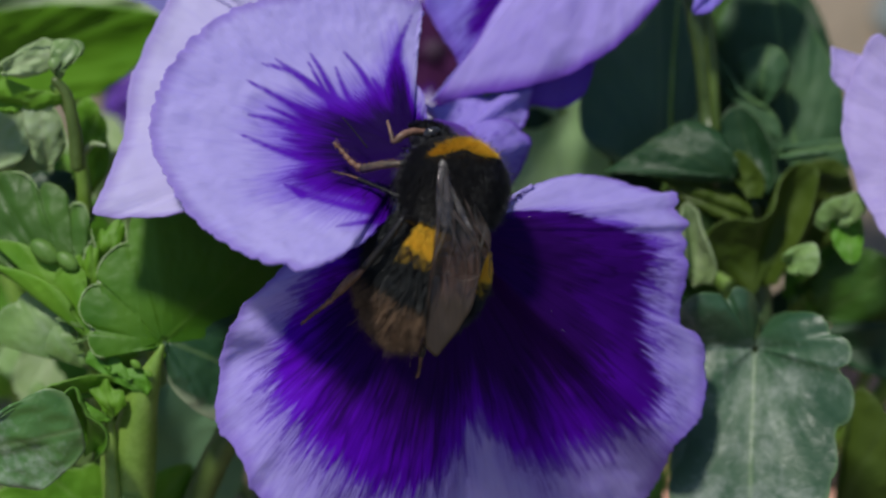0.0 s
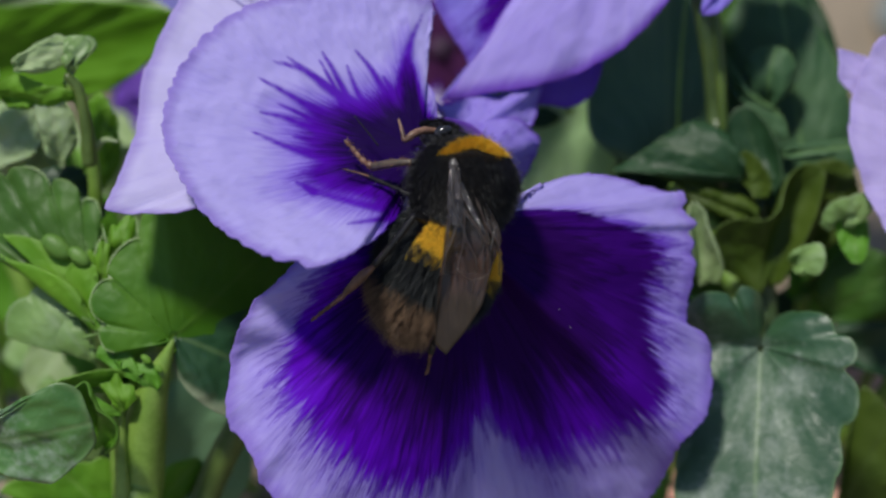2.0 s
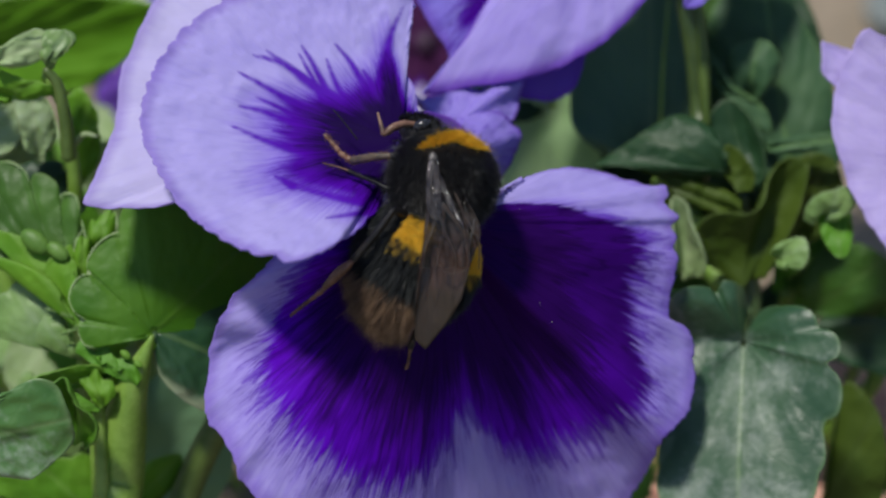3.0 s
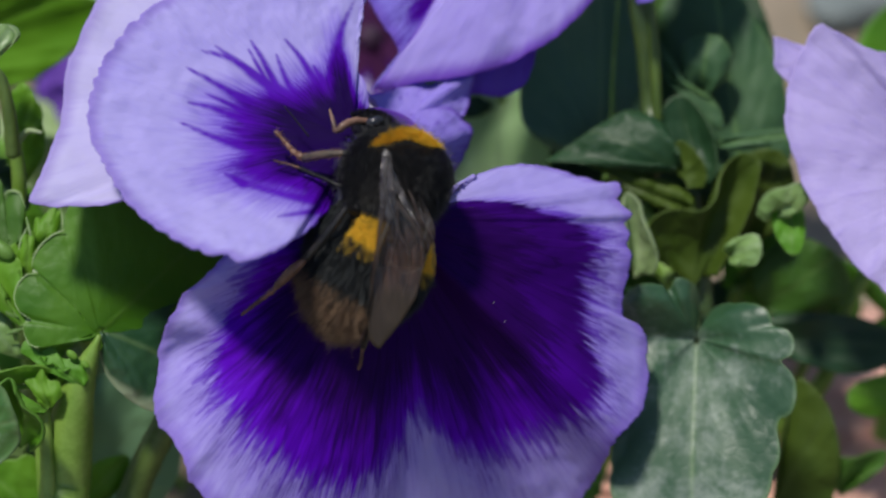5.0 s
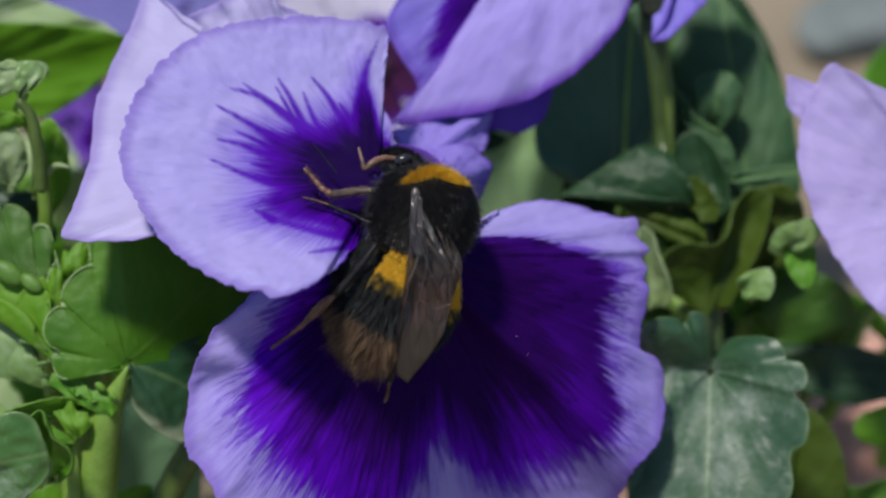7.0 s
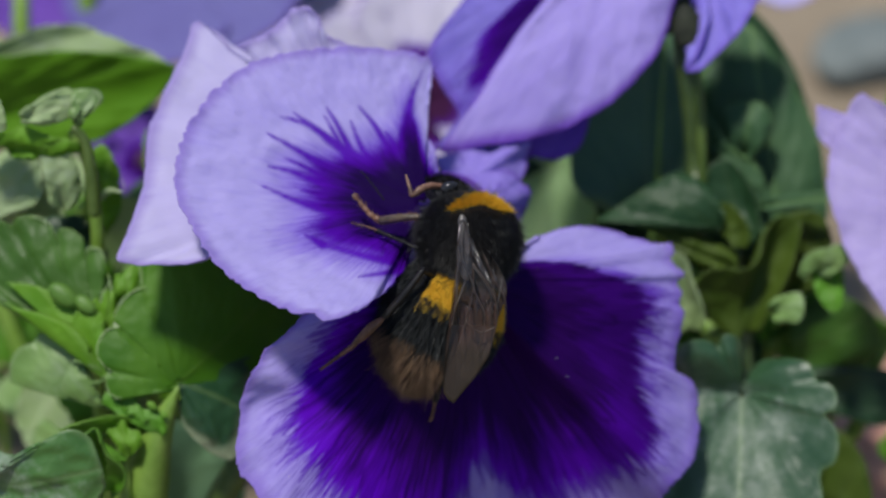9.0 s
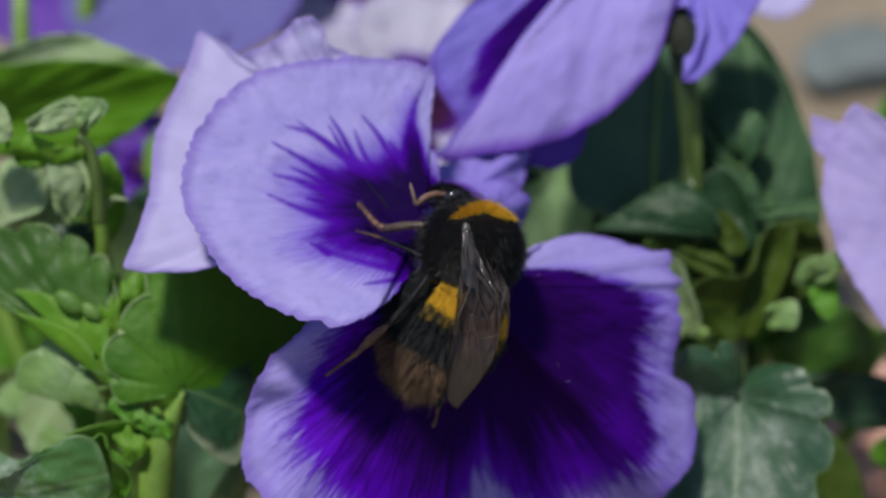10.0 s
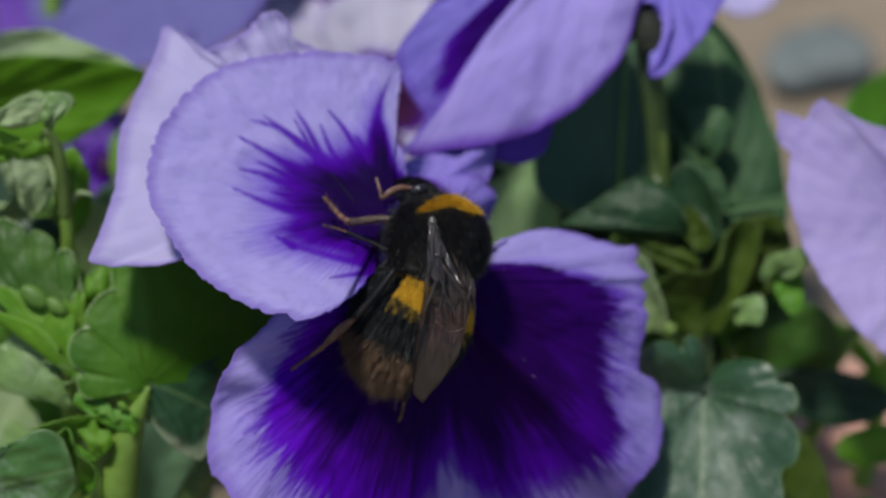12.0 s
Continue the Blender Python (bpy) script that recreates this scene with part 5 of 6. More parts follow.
    leaf(p, (32.2, 4.8, -26.0), [(30.8, 6.2, -26.0), (29.4, 7.9, -26.4), (28.2, 9.9, -26.8), (27.8, 11.8, -27.2), (28.4, 13.5, -27.4), (29.5, 14.5, -27.4), (30.7, 14.1, -27.0), (32.0, 12.5, -26.5), (32.9, 10.4, -25.8), (33.2, 8.0, -25.2), (32.9, 6.0, -25.4)], LEAF_DARK, 0, 0, bulge=-1.0, ruffle=0.4, seed=66, nu=90)
    leaf(p, (29.2, 16.8, -30.0), [(27.6, 20.4, -30.0), (28.3, 19.4, -29.4), (29.8, 17.3, -28.8), (31.5, 14.8, -28.2), (33.7, 13.6, -28.0), (34.2, 11.2, -27.8), (32.6, 11.9, -28.2), (30.4, 14.2, -29.0), (28.6, 16.3, -29.8)], LEAF_SLATE, 0, 0, bulge=0.5, ruffle=0.4, seed=58, label="narrow folded grey-green leaf")
    leaf(p, (30.5, 5.0, -25.2), [(29.3, 7.0, -25.2), (28.9, 8.8, -25.2), (29.5, 9.8, -25.0), (30.6, 9.2, -24.7), (31.6, 8.0, -24.6), (32.2, 6.5, -24.6), (31.8, 5.2, -24.8)], LEAF_OLIVE, 0, 0, bulge=-0.4, ruffle=0.2, seed=60)
    leaf(p, (30.7, 3.0, -25.2), [(20.3, 7.5, -27.0), (23.7, 7.0, -26.0), (27.0, 6.2, -25.4), (29.2, 5.4, -25.0), (31.0, 4.0, -24.8), (30.5, 2.9, -24.8), (28.1, 2.9, -25.0), (25.9, 3.9, -25.4), (23.1, 6.0, -26.2)], LEAF_OLIVE, 0, 0, bulge=0.6, ruffle=0.4, seed=67)
    leaf(p, (33.5, 9.5, -26.0), [(35.0, 10.5, -25.5), (37.7, 10.9, -25.0), (40.2, 11.0, -24.6), (40.1, 9.8, -24.6), (37.3, 9.1, -25.0), (34.8, 8.8, -25.6)], LEAF_SLATE, 0, 0, bulge=0.5, ruffle=0.4, seed=68)
    leaf(p, (31.4, -4.8, -26.5), [(27.1, -1.9, -25.0), (26.5, 0.9, -24.0), (27.2, 2.4, -23.6), (29.2, 2.9, -23.2), (31.5, 2.8, -23.0), (32.9, 3.8, -23.2), (33.5, 5.9, -23.8), (34.4, 7.6, -24.4), (36.0, 8.6, -25.0), (37.6, 8.0, -25.2), (37.3, 5.2, -25.0), (36.3, 2.2, -25.0), (34.8, -0.8, -25.4), (33.5, -3.6, -26.0)], LEAF_OLIVE, 0, 0, bulge=-1.3, ruffle=0.4, seed=70, label="olive-green sheath round the shoot", nu=120, ns=28)
    leaf(p, (34.1, -1.5, -22.0), [(33.5, -0.6, -21.0), (34.3, 0.1, -20.0), (36.3, 0.6, -19.0), (36.9, -0.8, -18.6), (36.3, -2.5, -19.0), (34.8, -2.2, -20.0)], LEAF_SOFT, 0, 0, bulge=0.8, ruffle=0.4, seed=71, label="small pale glossy leaf")
    leaf(p, (25.1, -3.9, -25.0), [(24.1, -2.7, -23.5), (24.3, 0.2, -23.0), (23.9, 4.3, -23.0), (25.0, 4.0, -22.6), (25.5, 2.3, -22.4), (26.5, -0.0, -22.2), (27.0, -2.0, -22.4), (26.6, -3.6, -23.4)], LEAF_PALE, 0, 0, bulge=-0.9, seed=72, label="pale yellowish cupped leaf")
    part("midrib", tube([(23.3, 11.9, -30.6), (23.4, 15.7, -30.8), (23.7, 19.8, -31.6), (24.2, 24.6, -33.0), (24.4, 27.6, -34.0)], [0.26, 0.22, 0.16, 0.08], 30, 8), STEM, p, "yellow-green midrib of the shaded leaf")
    # the flower stalk's lit right edge, added as a thin lighter tube
    part("stem", tube([(27.7, 11.7, -27.5), (27.4, 15.5, -26.8), (27.0, 20.0, -26.2), (26.1, 25.0, -25.4), (25.4, 28.4, -25.0)], [0.45, 0.6, 0.62, 0.4], 30, 10), STEM_OLIVE_LIT, p, "lit edge of the dark stalk, added as a thin tube")
    petiole(p, (23.2, 8.0, -27.0), (27.6, 1.2, -28.0), 1.0)
    petiole(p, (29.8, -4.6, -30.0), (23.0, 6.4, -31.0), 0.9)
    leaf(p, (38.6, 2.8, -23.0), [(36.7, 2.2, -21.5), (37.0, 3.8, -20.5), (38.5, 5.0, -19.8), (40.8, 5.4, -19.4), (41.8, 4.5, -19.6), (41.5, 3.6, -20.4), (39.6, 3.8, -21.4)], LEAF_SOFT, 0, 0, bulge=1.0, ruffle=0.4, seed=73, label="pale curled-over leaf")
    leaf(p, (40.1, 3.4, -23.5), [(38.3, 2.5, -22.4), (38.6, 0.5, -21.8), (39.9, -1.4, -21.4), (41.1, -1.2, -21.4), (41.7, 1.2, -21.8), (41.7, 2.9, -22.6)], LEAF_MID, 0, 0, bulge=0.6, ruffle=0.4, seed=74)
    # low leaves behind, some with shade put into their green
    leaf(p, (36.9, -0.2, -31.0), [(35.5, 2.4, -30.0), (35.5, 7.0, -29.0), (38.0, 9.1, -28.5), (40.7, 8.6, -28.5), (41.8, 5.2, -28.5), (40.5, 1.5, -29.0), (38.5, -0.2, -30.0)], LEAF_OLIVE, 0, 0, bulge=0.8, ruffle=0.4, seed=87)
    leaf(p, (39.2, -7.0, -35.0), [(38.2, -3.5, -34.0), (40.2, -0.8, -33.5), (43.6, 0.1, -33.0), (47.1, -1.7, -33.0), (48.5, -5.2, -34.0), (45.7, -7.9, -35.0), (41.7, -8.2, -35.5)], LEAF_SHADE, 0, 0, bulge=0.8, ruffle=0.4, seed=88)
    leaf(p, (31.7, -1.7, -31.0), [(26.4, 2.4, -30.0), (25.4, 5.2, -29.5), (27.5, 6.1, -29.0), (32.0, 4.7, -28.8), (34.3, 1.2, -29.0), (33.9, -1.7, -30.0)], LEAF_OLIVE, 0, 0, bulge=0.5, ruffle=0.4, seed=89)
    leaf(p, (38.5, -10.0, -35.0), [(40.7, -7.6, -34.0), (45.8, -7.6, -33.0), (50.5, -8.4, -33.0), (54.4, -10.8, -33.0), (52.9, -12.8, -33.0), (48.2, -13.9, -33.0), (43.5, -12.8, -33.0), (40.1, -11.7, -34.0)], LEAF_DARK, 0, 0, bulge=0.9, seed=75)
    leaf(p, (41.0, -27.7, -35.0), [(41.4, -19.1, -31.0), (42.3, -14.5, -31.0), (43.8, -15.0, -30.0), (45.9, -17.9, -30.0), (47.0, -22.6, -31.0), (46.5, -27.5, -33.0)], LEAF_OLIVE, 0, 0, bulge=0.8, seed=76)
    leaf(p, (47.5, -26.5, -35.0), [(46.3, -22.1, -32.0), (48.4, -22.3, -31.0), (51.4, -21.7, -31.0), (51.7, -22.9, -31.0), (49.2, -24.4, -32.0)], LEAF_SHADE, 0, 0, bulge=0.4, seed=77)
    leaf(p, (57.6, -17.3, -38.0), [(55.9, -13.9, -36.0), (52.1, -14.0, -35.0), (49.0, -15.2, -34.0), (48.5, -17.3, -34.0), (51.0, -18.5, -35.0), (54.8, -18.2, -36.0)], LEAF_YOUNG, 0, 0, bulge=0.8, seed=78)
    leaf(p, (51.7, -5.5, -45.0), [(46.4, -7.9, -43.0), (45.2, -4.3, -43.0), (47.6, -1.9, -43.0), (51.3, -3.1, -43.0), (55.2, -6.7, -44.0), (56.7, -10.4, -45.0)], LEAF_MID, 0, 0, bulge=0.8, seed=79)
    leaf(p, (59.9, -13.0, -48.0), [(54.2, -11.0, -45.0), (53.6, -8.6, -45.0), (56.7, -8.0, -45.0), (61.9, -9.8, -46.0)], LEAF_MID, 0, 0, bulge=0.8, seed=80)
    leaf(p, (64.5, 17.3, -58.0), [(52.1, 19.9, -51.0), (53.4, 23.1, -51.0), (56.7, 26.0, -52.0), (62.2, 27.8, -54.0), (68.1, 23.6, -57.0)], LEAF_MID, 0, 0, bulge=0.8, seed=81)
    leaf(p, (13.0, 1.2, -41.0), [(5.5, 6.6, -36.0), (6.0, 14.0, -36.0), (8.4, 18.0, -36.0), (14.0, 19.0, -37.0), (17.0, 11.9, -37.0), (17.6, 7.2, -38.0), (16.5, 3.6, -39.0)], LEAF_BRIGHTENED, 0, 0, bulge=0.9, seed=82)
    leaf(p, (28.2, -7.4, -48.0), [(22.4, -2.4, -45.0), (23.0, 3.7, -45.0), (26.7, 6.8, -45.0), (31.6, 4.9, -45.0), (33.5, -1.2, -46.0)], LEAF_SHADE, 3, 0.06, bulge=0.9, seed=83)
    leaf(p, (40.4, -7.3, -43.0), [(35.9, -4.8, -41.0), (37.1, 0.0, -41.0), (41.3, 1.2, -41.0), (45.6, -0.6, -41.0), (48.1, -5.4, -42.0), (45.9, -8.5, -43.0)], LEAF_MID, 3, 0.06, bulge=0.9, seed=84)
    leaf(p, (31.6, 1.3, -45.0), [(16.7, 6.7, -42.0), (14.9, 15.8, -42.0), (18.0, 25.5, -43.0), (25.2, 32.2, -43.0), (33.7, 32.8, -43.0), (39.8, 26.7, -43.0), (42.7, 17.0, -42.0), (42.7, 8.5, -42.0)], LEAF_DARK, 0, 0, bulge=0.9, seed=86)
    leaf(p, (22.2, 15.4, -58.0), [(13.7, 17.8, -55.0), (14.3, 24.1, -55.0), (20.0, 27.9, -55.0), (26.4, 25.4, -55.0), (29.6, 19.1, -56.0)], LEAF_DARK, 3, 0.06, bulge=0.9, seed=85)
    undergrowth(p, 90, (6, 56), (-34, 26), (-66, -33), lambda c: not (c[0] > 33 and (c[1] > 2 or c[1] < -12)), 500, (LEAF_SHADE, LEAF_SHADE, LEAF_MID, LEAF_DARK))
    part("stem", tube([root, (45.8, -16.2, -39.0), (48.3, -7.7, -37.0), (52.6, -0.6, -35.0)], [1.2, 1.0, 0.9, 0.8], 30, 10), STEM, p)


def undergrowth(plant, count, xs, ys, zs, keep, seed, tones):
    """Plain leaves lower down that close the plant behind its upper ones."""
    r = random.Random(seed)
    for k in range(count):
        c = np.array((r.uniform(*xs), r.uniform(*ys), r.uniform(*zs)))
        turn, size, wide = r.uniform(0, 2 * math.pi), r.uniform(6.5, 11.5), r.uniform(0.33, 0.48)
        if not keep(c):
            continue
        a = np.array((math.cos(turn), math.sin(turn), r.uniform(-0.4, 0.4)))
        b = np.array((-math.sin(turn), math.cos(turn), r.uniform(-0.5, 0.5)))
        rim = [c + a * size * (0.5 - 0.5 * math.cos(w)) * 0.999 + b * size * wide * math.sin(w) for w in np.linspace(0.35, 2 * math.pi - 0.35, 11)]
        leaf(plant, c, rim, r.choice(tones), r.choice((5, 7, 9)), 0.07, bulge=r.uniform(-1, 1.2), seed=seed + k, nu=44, ns=12)
        petiole(plant, c, foot_below(c, (r.uniform(-4, 4), 6)), 0.6)


# ---- the bee ----
def leg(bee, femur, tibia, tarsus, dark=False, slim=1.0, broad=1.0):
    fm = part("leg", tube(femur, [0.55 * slim, 0.62 * slim, 0.42 * slim], 16, 10), CHITIN, bee, "black jointed leg with tan bristled foot")
    part("tibia", tube(tibia, [0.36 * slim, 0.5 * slim, 0.5 * slim], 16, 10), CHITIN if dark else LEG, fm)
    pts = spline(tarsus, 6)
    if broad > 1.5:
        shin = spline(tarsus, 20)
        part("basitarsus", tube([shin[0], shin[3], shin[7], shin[9]], [0.22, 0.46, 0.42, 0.22], 20, 12, squash=0.6, knobs=0.1), TARSUS_DARK, fm, "broad hairy brown foot segment")
        pts, broad = spline(shin[9:], 6), 1.3
    beads = [tube([pts[i], pts[i] * 0.5 + pts[i + 1] * 0.5, pts[i + 1]], [0.2 * slim * g, 0.27 * slim * g, 0.18 * slim * g], 7, 8) for i, g in enumerate((broad * 1.25, broad, 0.5 + broad / 2, 1.0, 0.9))]
    part("foot", joined(*beads), TARSUS_DARK if dark else TARSUS, fm)
    for pts, mt, ln in ((spline(tibia, 90), FUR_TAN if not dark else FUR_BLACK, 0.3 if not dark else 0.45), (spline(tarsus, 60), FUR_TAN if not dark else FUR_LEG, 0.24)):
        pts = np.repeat(pts, 3, 0)
        n = rng.normal(0, 1, pts.shape)
        n /= np.linalg.norm(n, axis=1, keepdims=True)
        part("bristles", hairs(pts + n * 0.3 * min(slim * broad, 1.0), n, (0, 0, 0), ln * broad ** 0.5, 0.03), mt, fm)


def bee():
    b = thing("bumblebee", (-1.2, -1.5, -1.0), "bumblebee with golden bands and buff tail on the pansy", "bee")
    thorax = Egg((0.9, 5.6, 1.5), (-0.25, -1.0, 0.38), (1, -0.25, 0.0), (4.85, 4.3, 4.6), 0.03)
    abdomen = Egg((-1.6, -2.0, 0.5), (-0.47, -0.88, -0.12), (0.88, -0.47, 0.0), (5.2, 4.2, 6.0), 0.15)
    head = Egg((-1.0, 9.8, 0.0), (-0.8, 0.3, -0.3), (0.5, 0.8, 0), (1.45, 1.55, 2.35))
    part("thorax", thorax.mesh(), SKIN, b)
    part("abdomen", abdomen.mesh(30, 36, 0.12, 6), SKIN, b)
    hd = part("head", head.mesh(18, 24), CHITIN, b)
    part("eye", Egg((-1.0, 10.4, 2.0), (0.9, 0.25, 0), (0, 0, 1), (0.48, 0.5, 0.85)).mesh(16, 22), EYE, hd, "glossy black compound eye")
    part("antenna", tube([(-1.6, 10.5, 1.2), (-2.7, 10.5, 1.6), (-3.6, 10.2, 1.9), (-4.4, 9.6, 2.0), (-4.6, 10.1, 1.9), (-4.8, 10.8, 1.7), (-5.0, 11.5, 1.5)], [0.22, 0.34, 0.36, 0.36, 0.24, 0.17, 0.10], 34, 10, knobs=0.3), FEELER, hd, "bent brown feeler")
    part("antenna", tube([(-6.9, 9.2, -1.5), (-8.0, 10.6, -1.5), (-9.1, 11.9, -1.5)], [0.08, 0.07, 0.05], 16, 8), CHITIN, hd)
    # furry coats, region by region
    def coat(body, count, lat, colour, length, lean, label, keep=None, spread=0.35, width=0.055, sleek=0.0, tufts=0):
        la = rng.uniform(lat[0], lat[1], count)
        lo = rng.uniform(0, 2 * math.pi, count)
        q, n = body.at(la, lo)
        keep_it = n[:, 2] > -0.35
        if keep is not None:
            keep_it &= keep(q, n, la, lo)
        part("fur", hairs(q[keep_it], n[keep_it], lean, length, width, spread, sleek=sleek, tufts=tufts), colour, b, label)
    ripples = lambda q: np.sin(q[:, 1] * 2.1) + 0.6 * np.sin(q[:, 1] * 5.3 + q[:, 0])
    # thorax: lat -1 is towards the abdomen's side
    def collar(q, n, la, lo):
        c = q[:, 0] - thorax.c[0] - 1.0
        return (np.abs(la + 0.13 * np.minimum(c, 0) + 0.61) < 0.17 * (1 - (c / 3.2) ** 2) + 0.02 * np.sin(7 * lo)) & (n[:, 2] > -0.2)
    coat(thorax, 42000, (-0.99, 0.99), FUR_BLACK, 0.75, np.array((-0.1, -1.2, 0.1)), "dense black thorax fur", lambda *a: ~collar(*a), spread=0.14, width=0.032, sleek=0.85)
    coat(thorax, 4200, (-0.99, 0.99), FUR_GREY, 1.25, np.array((-0.1, -0.5, 0.0)), "loose longer thorax hairs", lambda q, n, la, lo: (abs(n[:, 2]) < 0.5) & ~collar(q, n, la, lo), spread=0.4, width=0.026)
    # a band of grey hairs paints in the black fur's highlight
    coat(thorax, 9000, (-0.99, 0.99), FUR_SHEEN, 0.7, np.array((-0.1, -1.1, 0.1)), "paler hairs that paint a sheen on the thorax", lambda q, n, la, lo: (np.abs(q[:, 0] - 3.5 - 0.4 * ripples(q)) < 0.75) & (q[:, 1] > 2.4) & (q[:, 1] < 7.6) & (n[:, 2] > 0.2), spread=0.16, width=0.03, sleek=0.85)
    coat(thorax, 34000, (-0.85, -0.1), FUR_GOLD, 0.7, np.array((-0.05, -0.35, 0.3)), "golden collar fur", collar, spread=0.3, width=0.034)
    along = np.array((-0.42, -0.95, 0.0))
    flank = lambda q, n, la, lo: q[:, 0] < abdomen.c[0] - 1.7 - 3.6 * (la + 0.32)
    coat(abdomen, 30000, (-0.98, -0.32), FUR_GOLD, 0.8, along * 1.3, "golden abdomen band", lambda *a: ~flank(*a), spread=0.25, width=0.036)
    coat(abdomen, 9000, (-0.98, -0.3), FUR_SLATE, 0.9, along * 1.2, "black flank fur", flank, width=0.04)
    coat(abdomen, 20000, (-0.36, 0.50), FUR_SLATE, 1.5, along * 1.2, "slate-black abdomen fur", width=0.036, tufts=1100)
    hidden = lambda q: ((q - abdomen.c) @ abdomen.axes[0]) > 2.2
    coat(abdomen, 13000, (0.40, 0.999), FUR_BUFF, 2.0, along * 0.9, "buff tail fur", lambda q, n, la, lo: ~hidden(q), spread=0.4, width=0.04, tufts=340)
    coat(abdomen, 5200, (-0.46, -0.18), FUR_GOLD, 1.15, along * 1.4, "ragged lower edge of the golden band", lambda *a: ~flank(*a), spread=0.3, width=0.034, tufts=120)
    coat(abdomen, 3600, (0.42, 0.72), FUR_SLATE, 1.4, along * 1.2, "dark hairs over the tail", width=0.036)
    coat(abdomen, 3600, (0.4, 0.999), FUR_BUFF, 2.6, along * 0.7, "long loose tail hairs", lambda q, n, la, lo: ~hidden(q), spread=0.6, width=0.03, tufts=300)
    coat(head, 3200, (-1, 0.95), FUR_BLACK, 0.5, np.array((0, 0.5, 0.1)), "short black face fur", lambda q, n, la, lo: n[:, 1] + n[:, 0] > -0.2)
    # wings folded over the back
    wing = part("wing", blade((-0.0, 7.4, 6.6),
        [(0.5, 7.0, 7.0), (0.7, 5.0, 7.5), (1.1, 3.6, 7.8), (2.1, 2.0, 7.8), (3.1, 0.5, 7.7), (3.2, -1.7, 7.2), (2.7, -4.6, 6.5), (2.2, -5.7, 6.2), (1.0, -7.6, 5.5), (0.0, -8.9, 5.0), (-0.6, -9.6, 4.8), (-1.0, -9.2, 4.9), (-1.5, -8.5, 5.0), (-1.4, -4.9, 6.0), (-0.9, -1.5, 7.0), (-0.5, 2.0, 7.4), (-0.4, 5.0, 7.2), (-0.4, 7.0, 6.8)],
        80, 20, bulge=0.15, thick=0.05, crumple=0.25, seed=91, ruffle=0.1), WING, b, "smoky brown folded wing")
    for pts in ([(0.1, 7.0, 7.0), (0.8, 3.5, 7.8), (0.9, 1.0, 8.0), (0.3, -1.9, 7.6), (-0.5, -4.9, 6.6)],
                [(0.1, 7.0, 7.0), (-0.3, 3.0, 7.7), (-0.8, -1.5, 7.2), (-1.4, -5.2, 6.2)],
                [(0.8, 3.4, 7.8), (2.5, 1.0, 8.1), (3.2, -1.5, 7.5), (2.5, -4.9, 6.6)],
                [(0.9, 1.0, 8.0), (2.0, -1.5, 7.8), (1.5, -4.9, 6.7)],
                [(0.3, -1.9, 7.6), (1.5, -2.9, 7.5), (3.2, -2.4, 7.4)]):
        part("wing_vein", tube(pts, [0.08, 0.055, 0.035], 20, 6), WING_VEIN, wing)
    # pale tube on the leading vein, with the wing's glint put into its colour
    part("wing_vein", tube([(0.0, 7.0, 7.4), (-0.2, 4.7, 7.8), (0.1, 3.2, 8.1), (0.7, 1.9, 8.2), (1.2, 0.5, 8.0)], [0.17, 0.11, 0.08, 0.06, 0.03], 26, 8), WING_EDGE, wing, "leading vein with its glint painted pale")
    part("wing_base", blade((0.1, 7.2, 7.4), [(-0.4, 6.9, 7.5), (-0.6, 5.0, 7.9), (-0.5, 2.8, 8.1), (0.1, 1.8, 8.2), (0.7, 2.1, 8.2), (0.8, 4.4, 8.0), (0.5, 6.5, 7.6)], 50, 14, bulge=0.15, thick=0.06, crumple=0.2, seed=93), WING, wing, "glossy grey strip along the wing's root")
    # further glints, painted in as grey tubes along the veins
    for pts, r in (([(0.2, 1.8, 8.2), (-0.2, 0.6, 8.0), (-0.8, -0.9, 7.8)], 0.07), ([(0.9, 3.0, 8.2), (1.9, 1.8, 8.0), (2.6, 0.4, 7.9), (2.2, -1.1, 7.8)], 0.06), ([(3.7, 2.0, 6.6), (3.4, 0.5, 6.8), (3.1, -1.0, 6.9)], 0.06)):
        part("wing_vein", tube(pts, [r * 0.8, r, r * 0.8, r * 0.3], 26, 8, squash=0.6), WING_EDGE, wing, "grey wing vein with a painted glint")
    under = part("wing", blade((0.8, 7.0, 5.2),
        [(1.4, 6.5, 5.2), (2.7, 4.0, 5.7), (3.9, 2.0, 5.5), (4.2, 0.3, 5.0), (3.5, -1.7, 4.7), (2.8, -4.0, 4.2), (2.3, -3.5, 4.5), (1.5, -1.0, 5.4), (0.8, 3.0, 5.8)],
        60, 18, bulge=0.1, thick=0.05, crumple=0.25, seed=92), WING, b, "second wing beneath")
    for pts in ([(1.0, 6.5, 5.5), (2.8, 2.0, 6.1), (3.3, -1.5, 5.4)], [(2.8, 2.0, 6.1), (4.0, 0.0, 5.8), (4.1, -2.5, 5.0)]):
        part("wing_vein", tube(pts, [0.10, 0.08, 0.05], 18, 6), WING_VEIN, under)
    part("wing_root", Egg((0.0, 7.1, 6.2), (0.1, -1, 0), (1, 0, 0), (0.4, 0.36, 0.75)).mesh(12, 16), WING_EDGE, b, "shiny wing root")
    # legs
    leg(b, [(-2.3, 7.1, 2.0), (-3.1, 7.6, 2.5), (-3.8, 7.6, 2.8)], [(-3.8, 7.6, 2.8), (-5.5, 7.5, 2.0), (-7.3, 7.2, 0.6)], [(-7.3, 7.2, 0.6), (-8.3, 7.8, 0.2), (-9.1, 8.8, -0.1), (-9.9, 9.6, -0.3)], False, 0.78, 1.4)
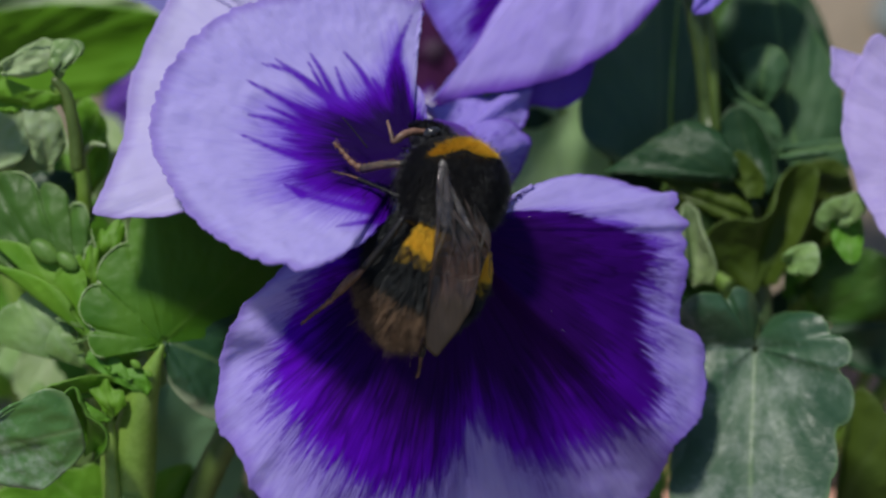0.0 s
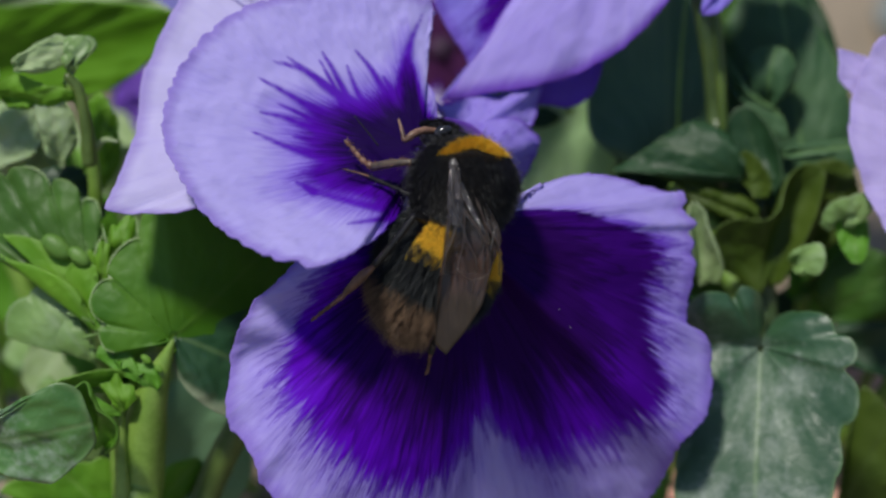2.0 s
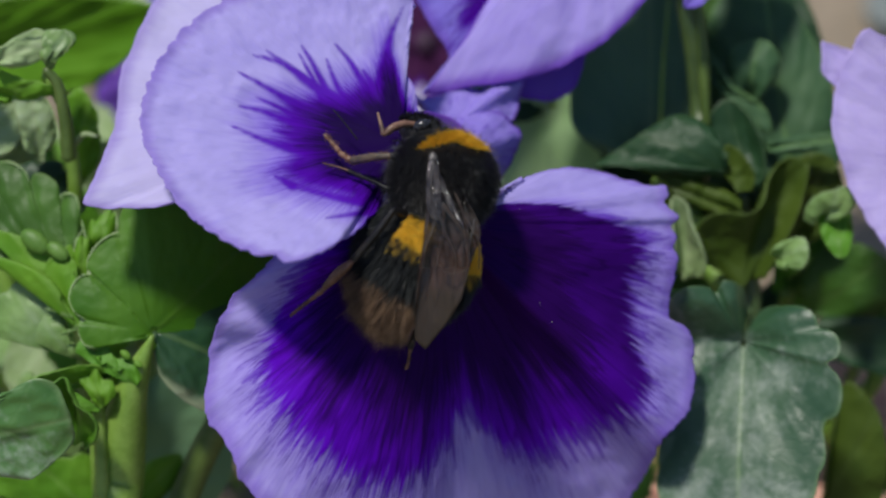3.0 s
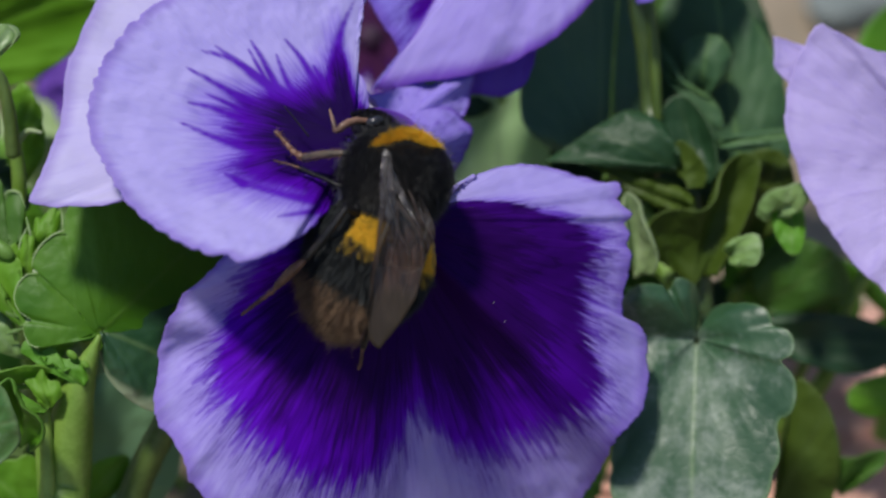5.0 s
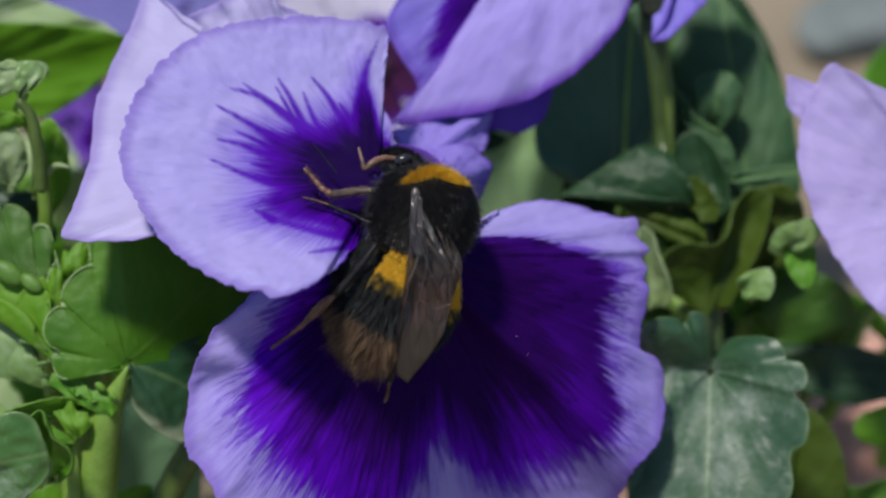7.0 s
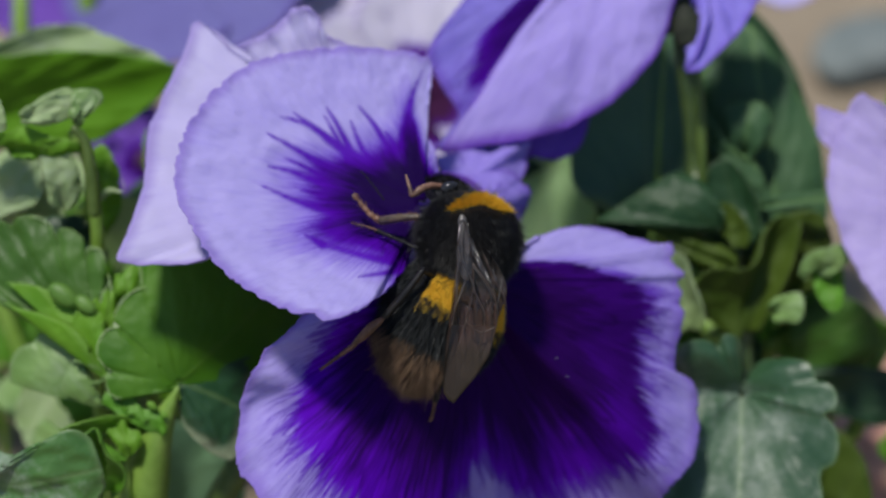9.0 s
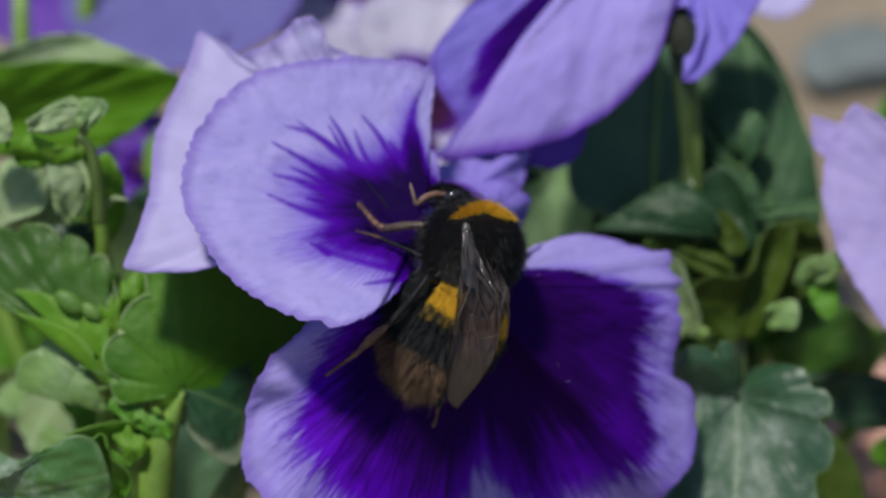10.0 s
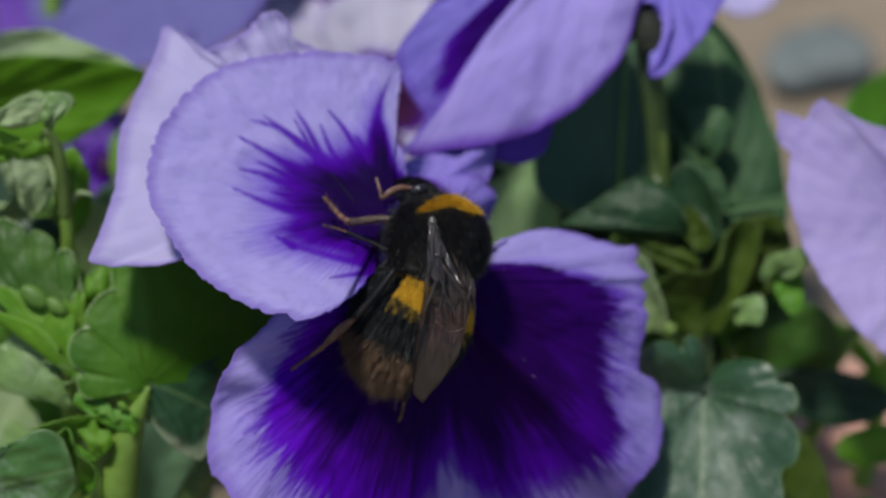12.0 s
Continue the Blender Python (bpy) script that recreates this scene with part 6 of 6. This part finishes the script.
    leg(b, [(-3.2, 4.6, 2.5), (-4.3, 4.8, 2.5), (-4.8, 5.1, 2.4)], [(-4.8, 5.1, 2.4), (-6.3, 5.7, 1.4), (-7.6, 6.3, 0.4)], [(-7.6, 6.3, 0.4), (-8.4, 6.6, 0.0), (-9.2, 6.8, -0.3), (-10.0, 7.0, -0.6)], True, 0.34)
    leg(b, [(-2.5, 2.2, 4.0), (-3.1, 2.6, 4.6), (-3.6, 2.7, 5.2)], [(-3.5, 2.7, 5.4), (-4.9, 0.8, 5.2), (-7.0, -1.7, 4.6)], [(-7.1, -1.8, 4.4), (-8.6, -3.1, 3.8), (-9.9, -4.5, 3.0), (-11.3, -5.6, 2.0), (-12.8, -6.8, 0.8)], True, 0.66, 2.2)
    leg(b, [(-0.7, -6.1, 0.0), (-1.2, -7.6, 0.0), (-1.6, -8.4, 0.0)], [(-1.6, -8.4, 0.0), (-1.8, -9.1, 0.0), (-2.0, -9.7, -0.2)], [(-2.0, -9.7, -0.2), (-2.1, -10.5, -0.6), (-2.2, -11.2, -1.0), (-2.4, -11.7, -1.4)], True, 0.6)
    return b


main_flower()
top_flower()
right_flower()
far_flower((-50.4, 43.9, -91.0), 16, 20, (-20, 20), MAT_INNER, "violet pansy far back in the bed", 101)
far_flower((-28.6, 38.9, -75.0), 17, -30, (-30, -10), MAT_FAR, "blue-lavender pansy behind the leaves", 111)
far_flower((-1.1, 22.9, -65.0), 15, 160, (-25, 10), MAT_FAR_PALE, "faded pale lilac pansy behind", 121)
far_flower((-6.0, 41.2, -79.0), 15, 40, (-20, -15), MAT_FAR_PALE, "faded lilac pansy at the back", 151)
far_flower((41.0, 40.5, -63.0), 8, 10, (-20, 10), MAT_BACK, "small lilac pansy farther back", 131)
far_flower((-33.4, 14.9, -71.0), 7, 10, (-10, 10), MAT_INNER, "small violet pansy deep among leaves", 141)
left_plant()
right_plant()
BEE = bee()


def motions():
    """The bee clings on and feeds without shifting."""
    here = BEE.matrix_basis.copy()
    walk(BEE, [(0.0, here), (12.0, here)])


motions()
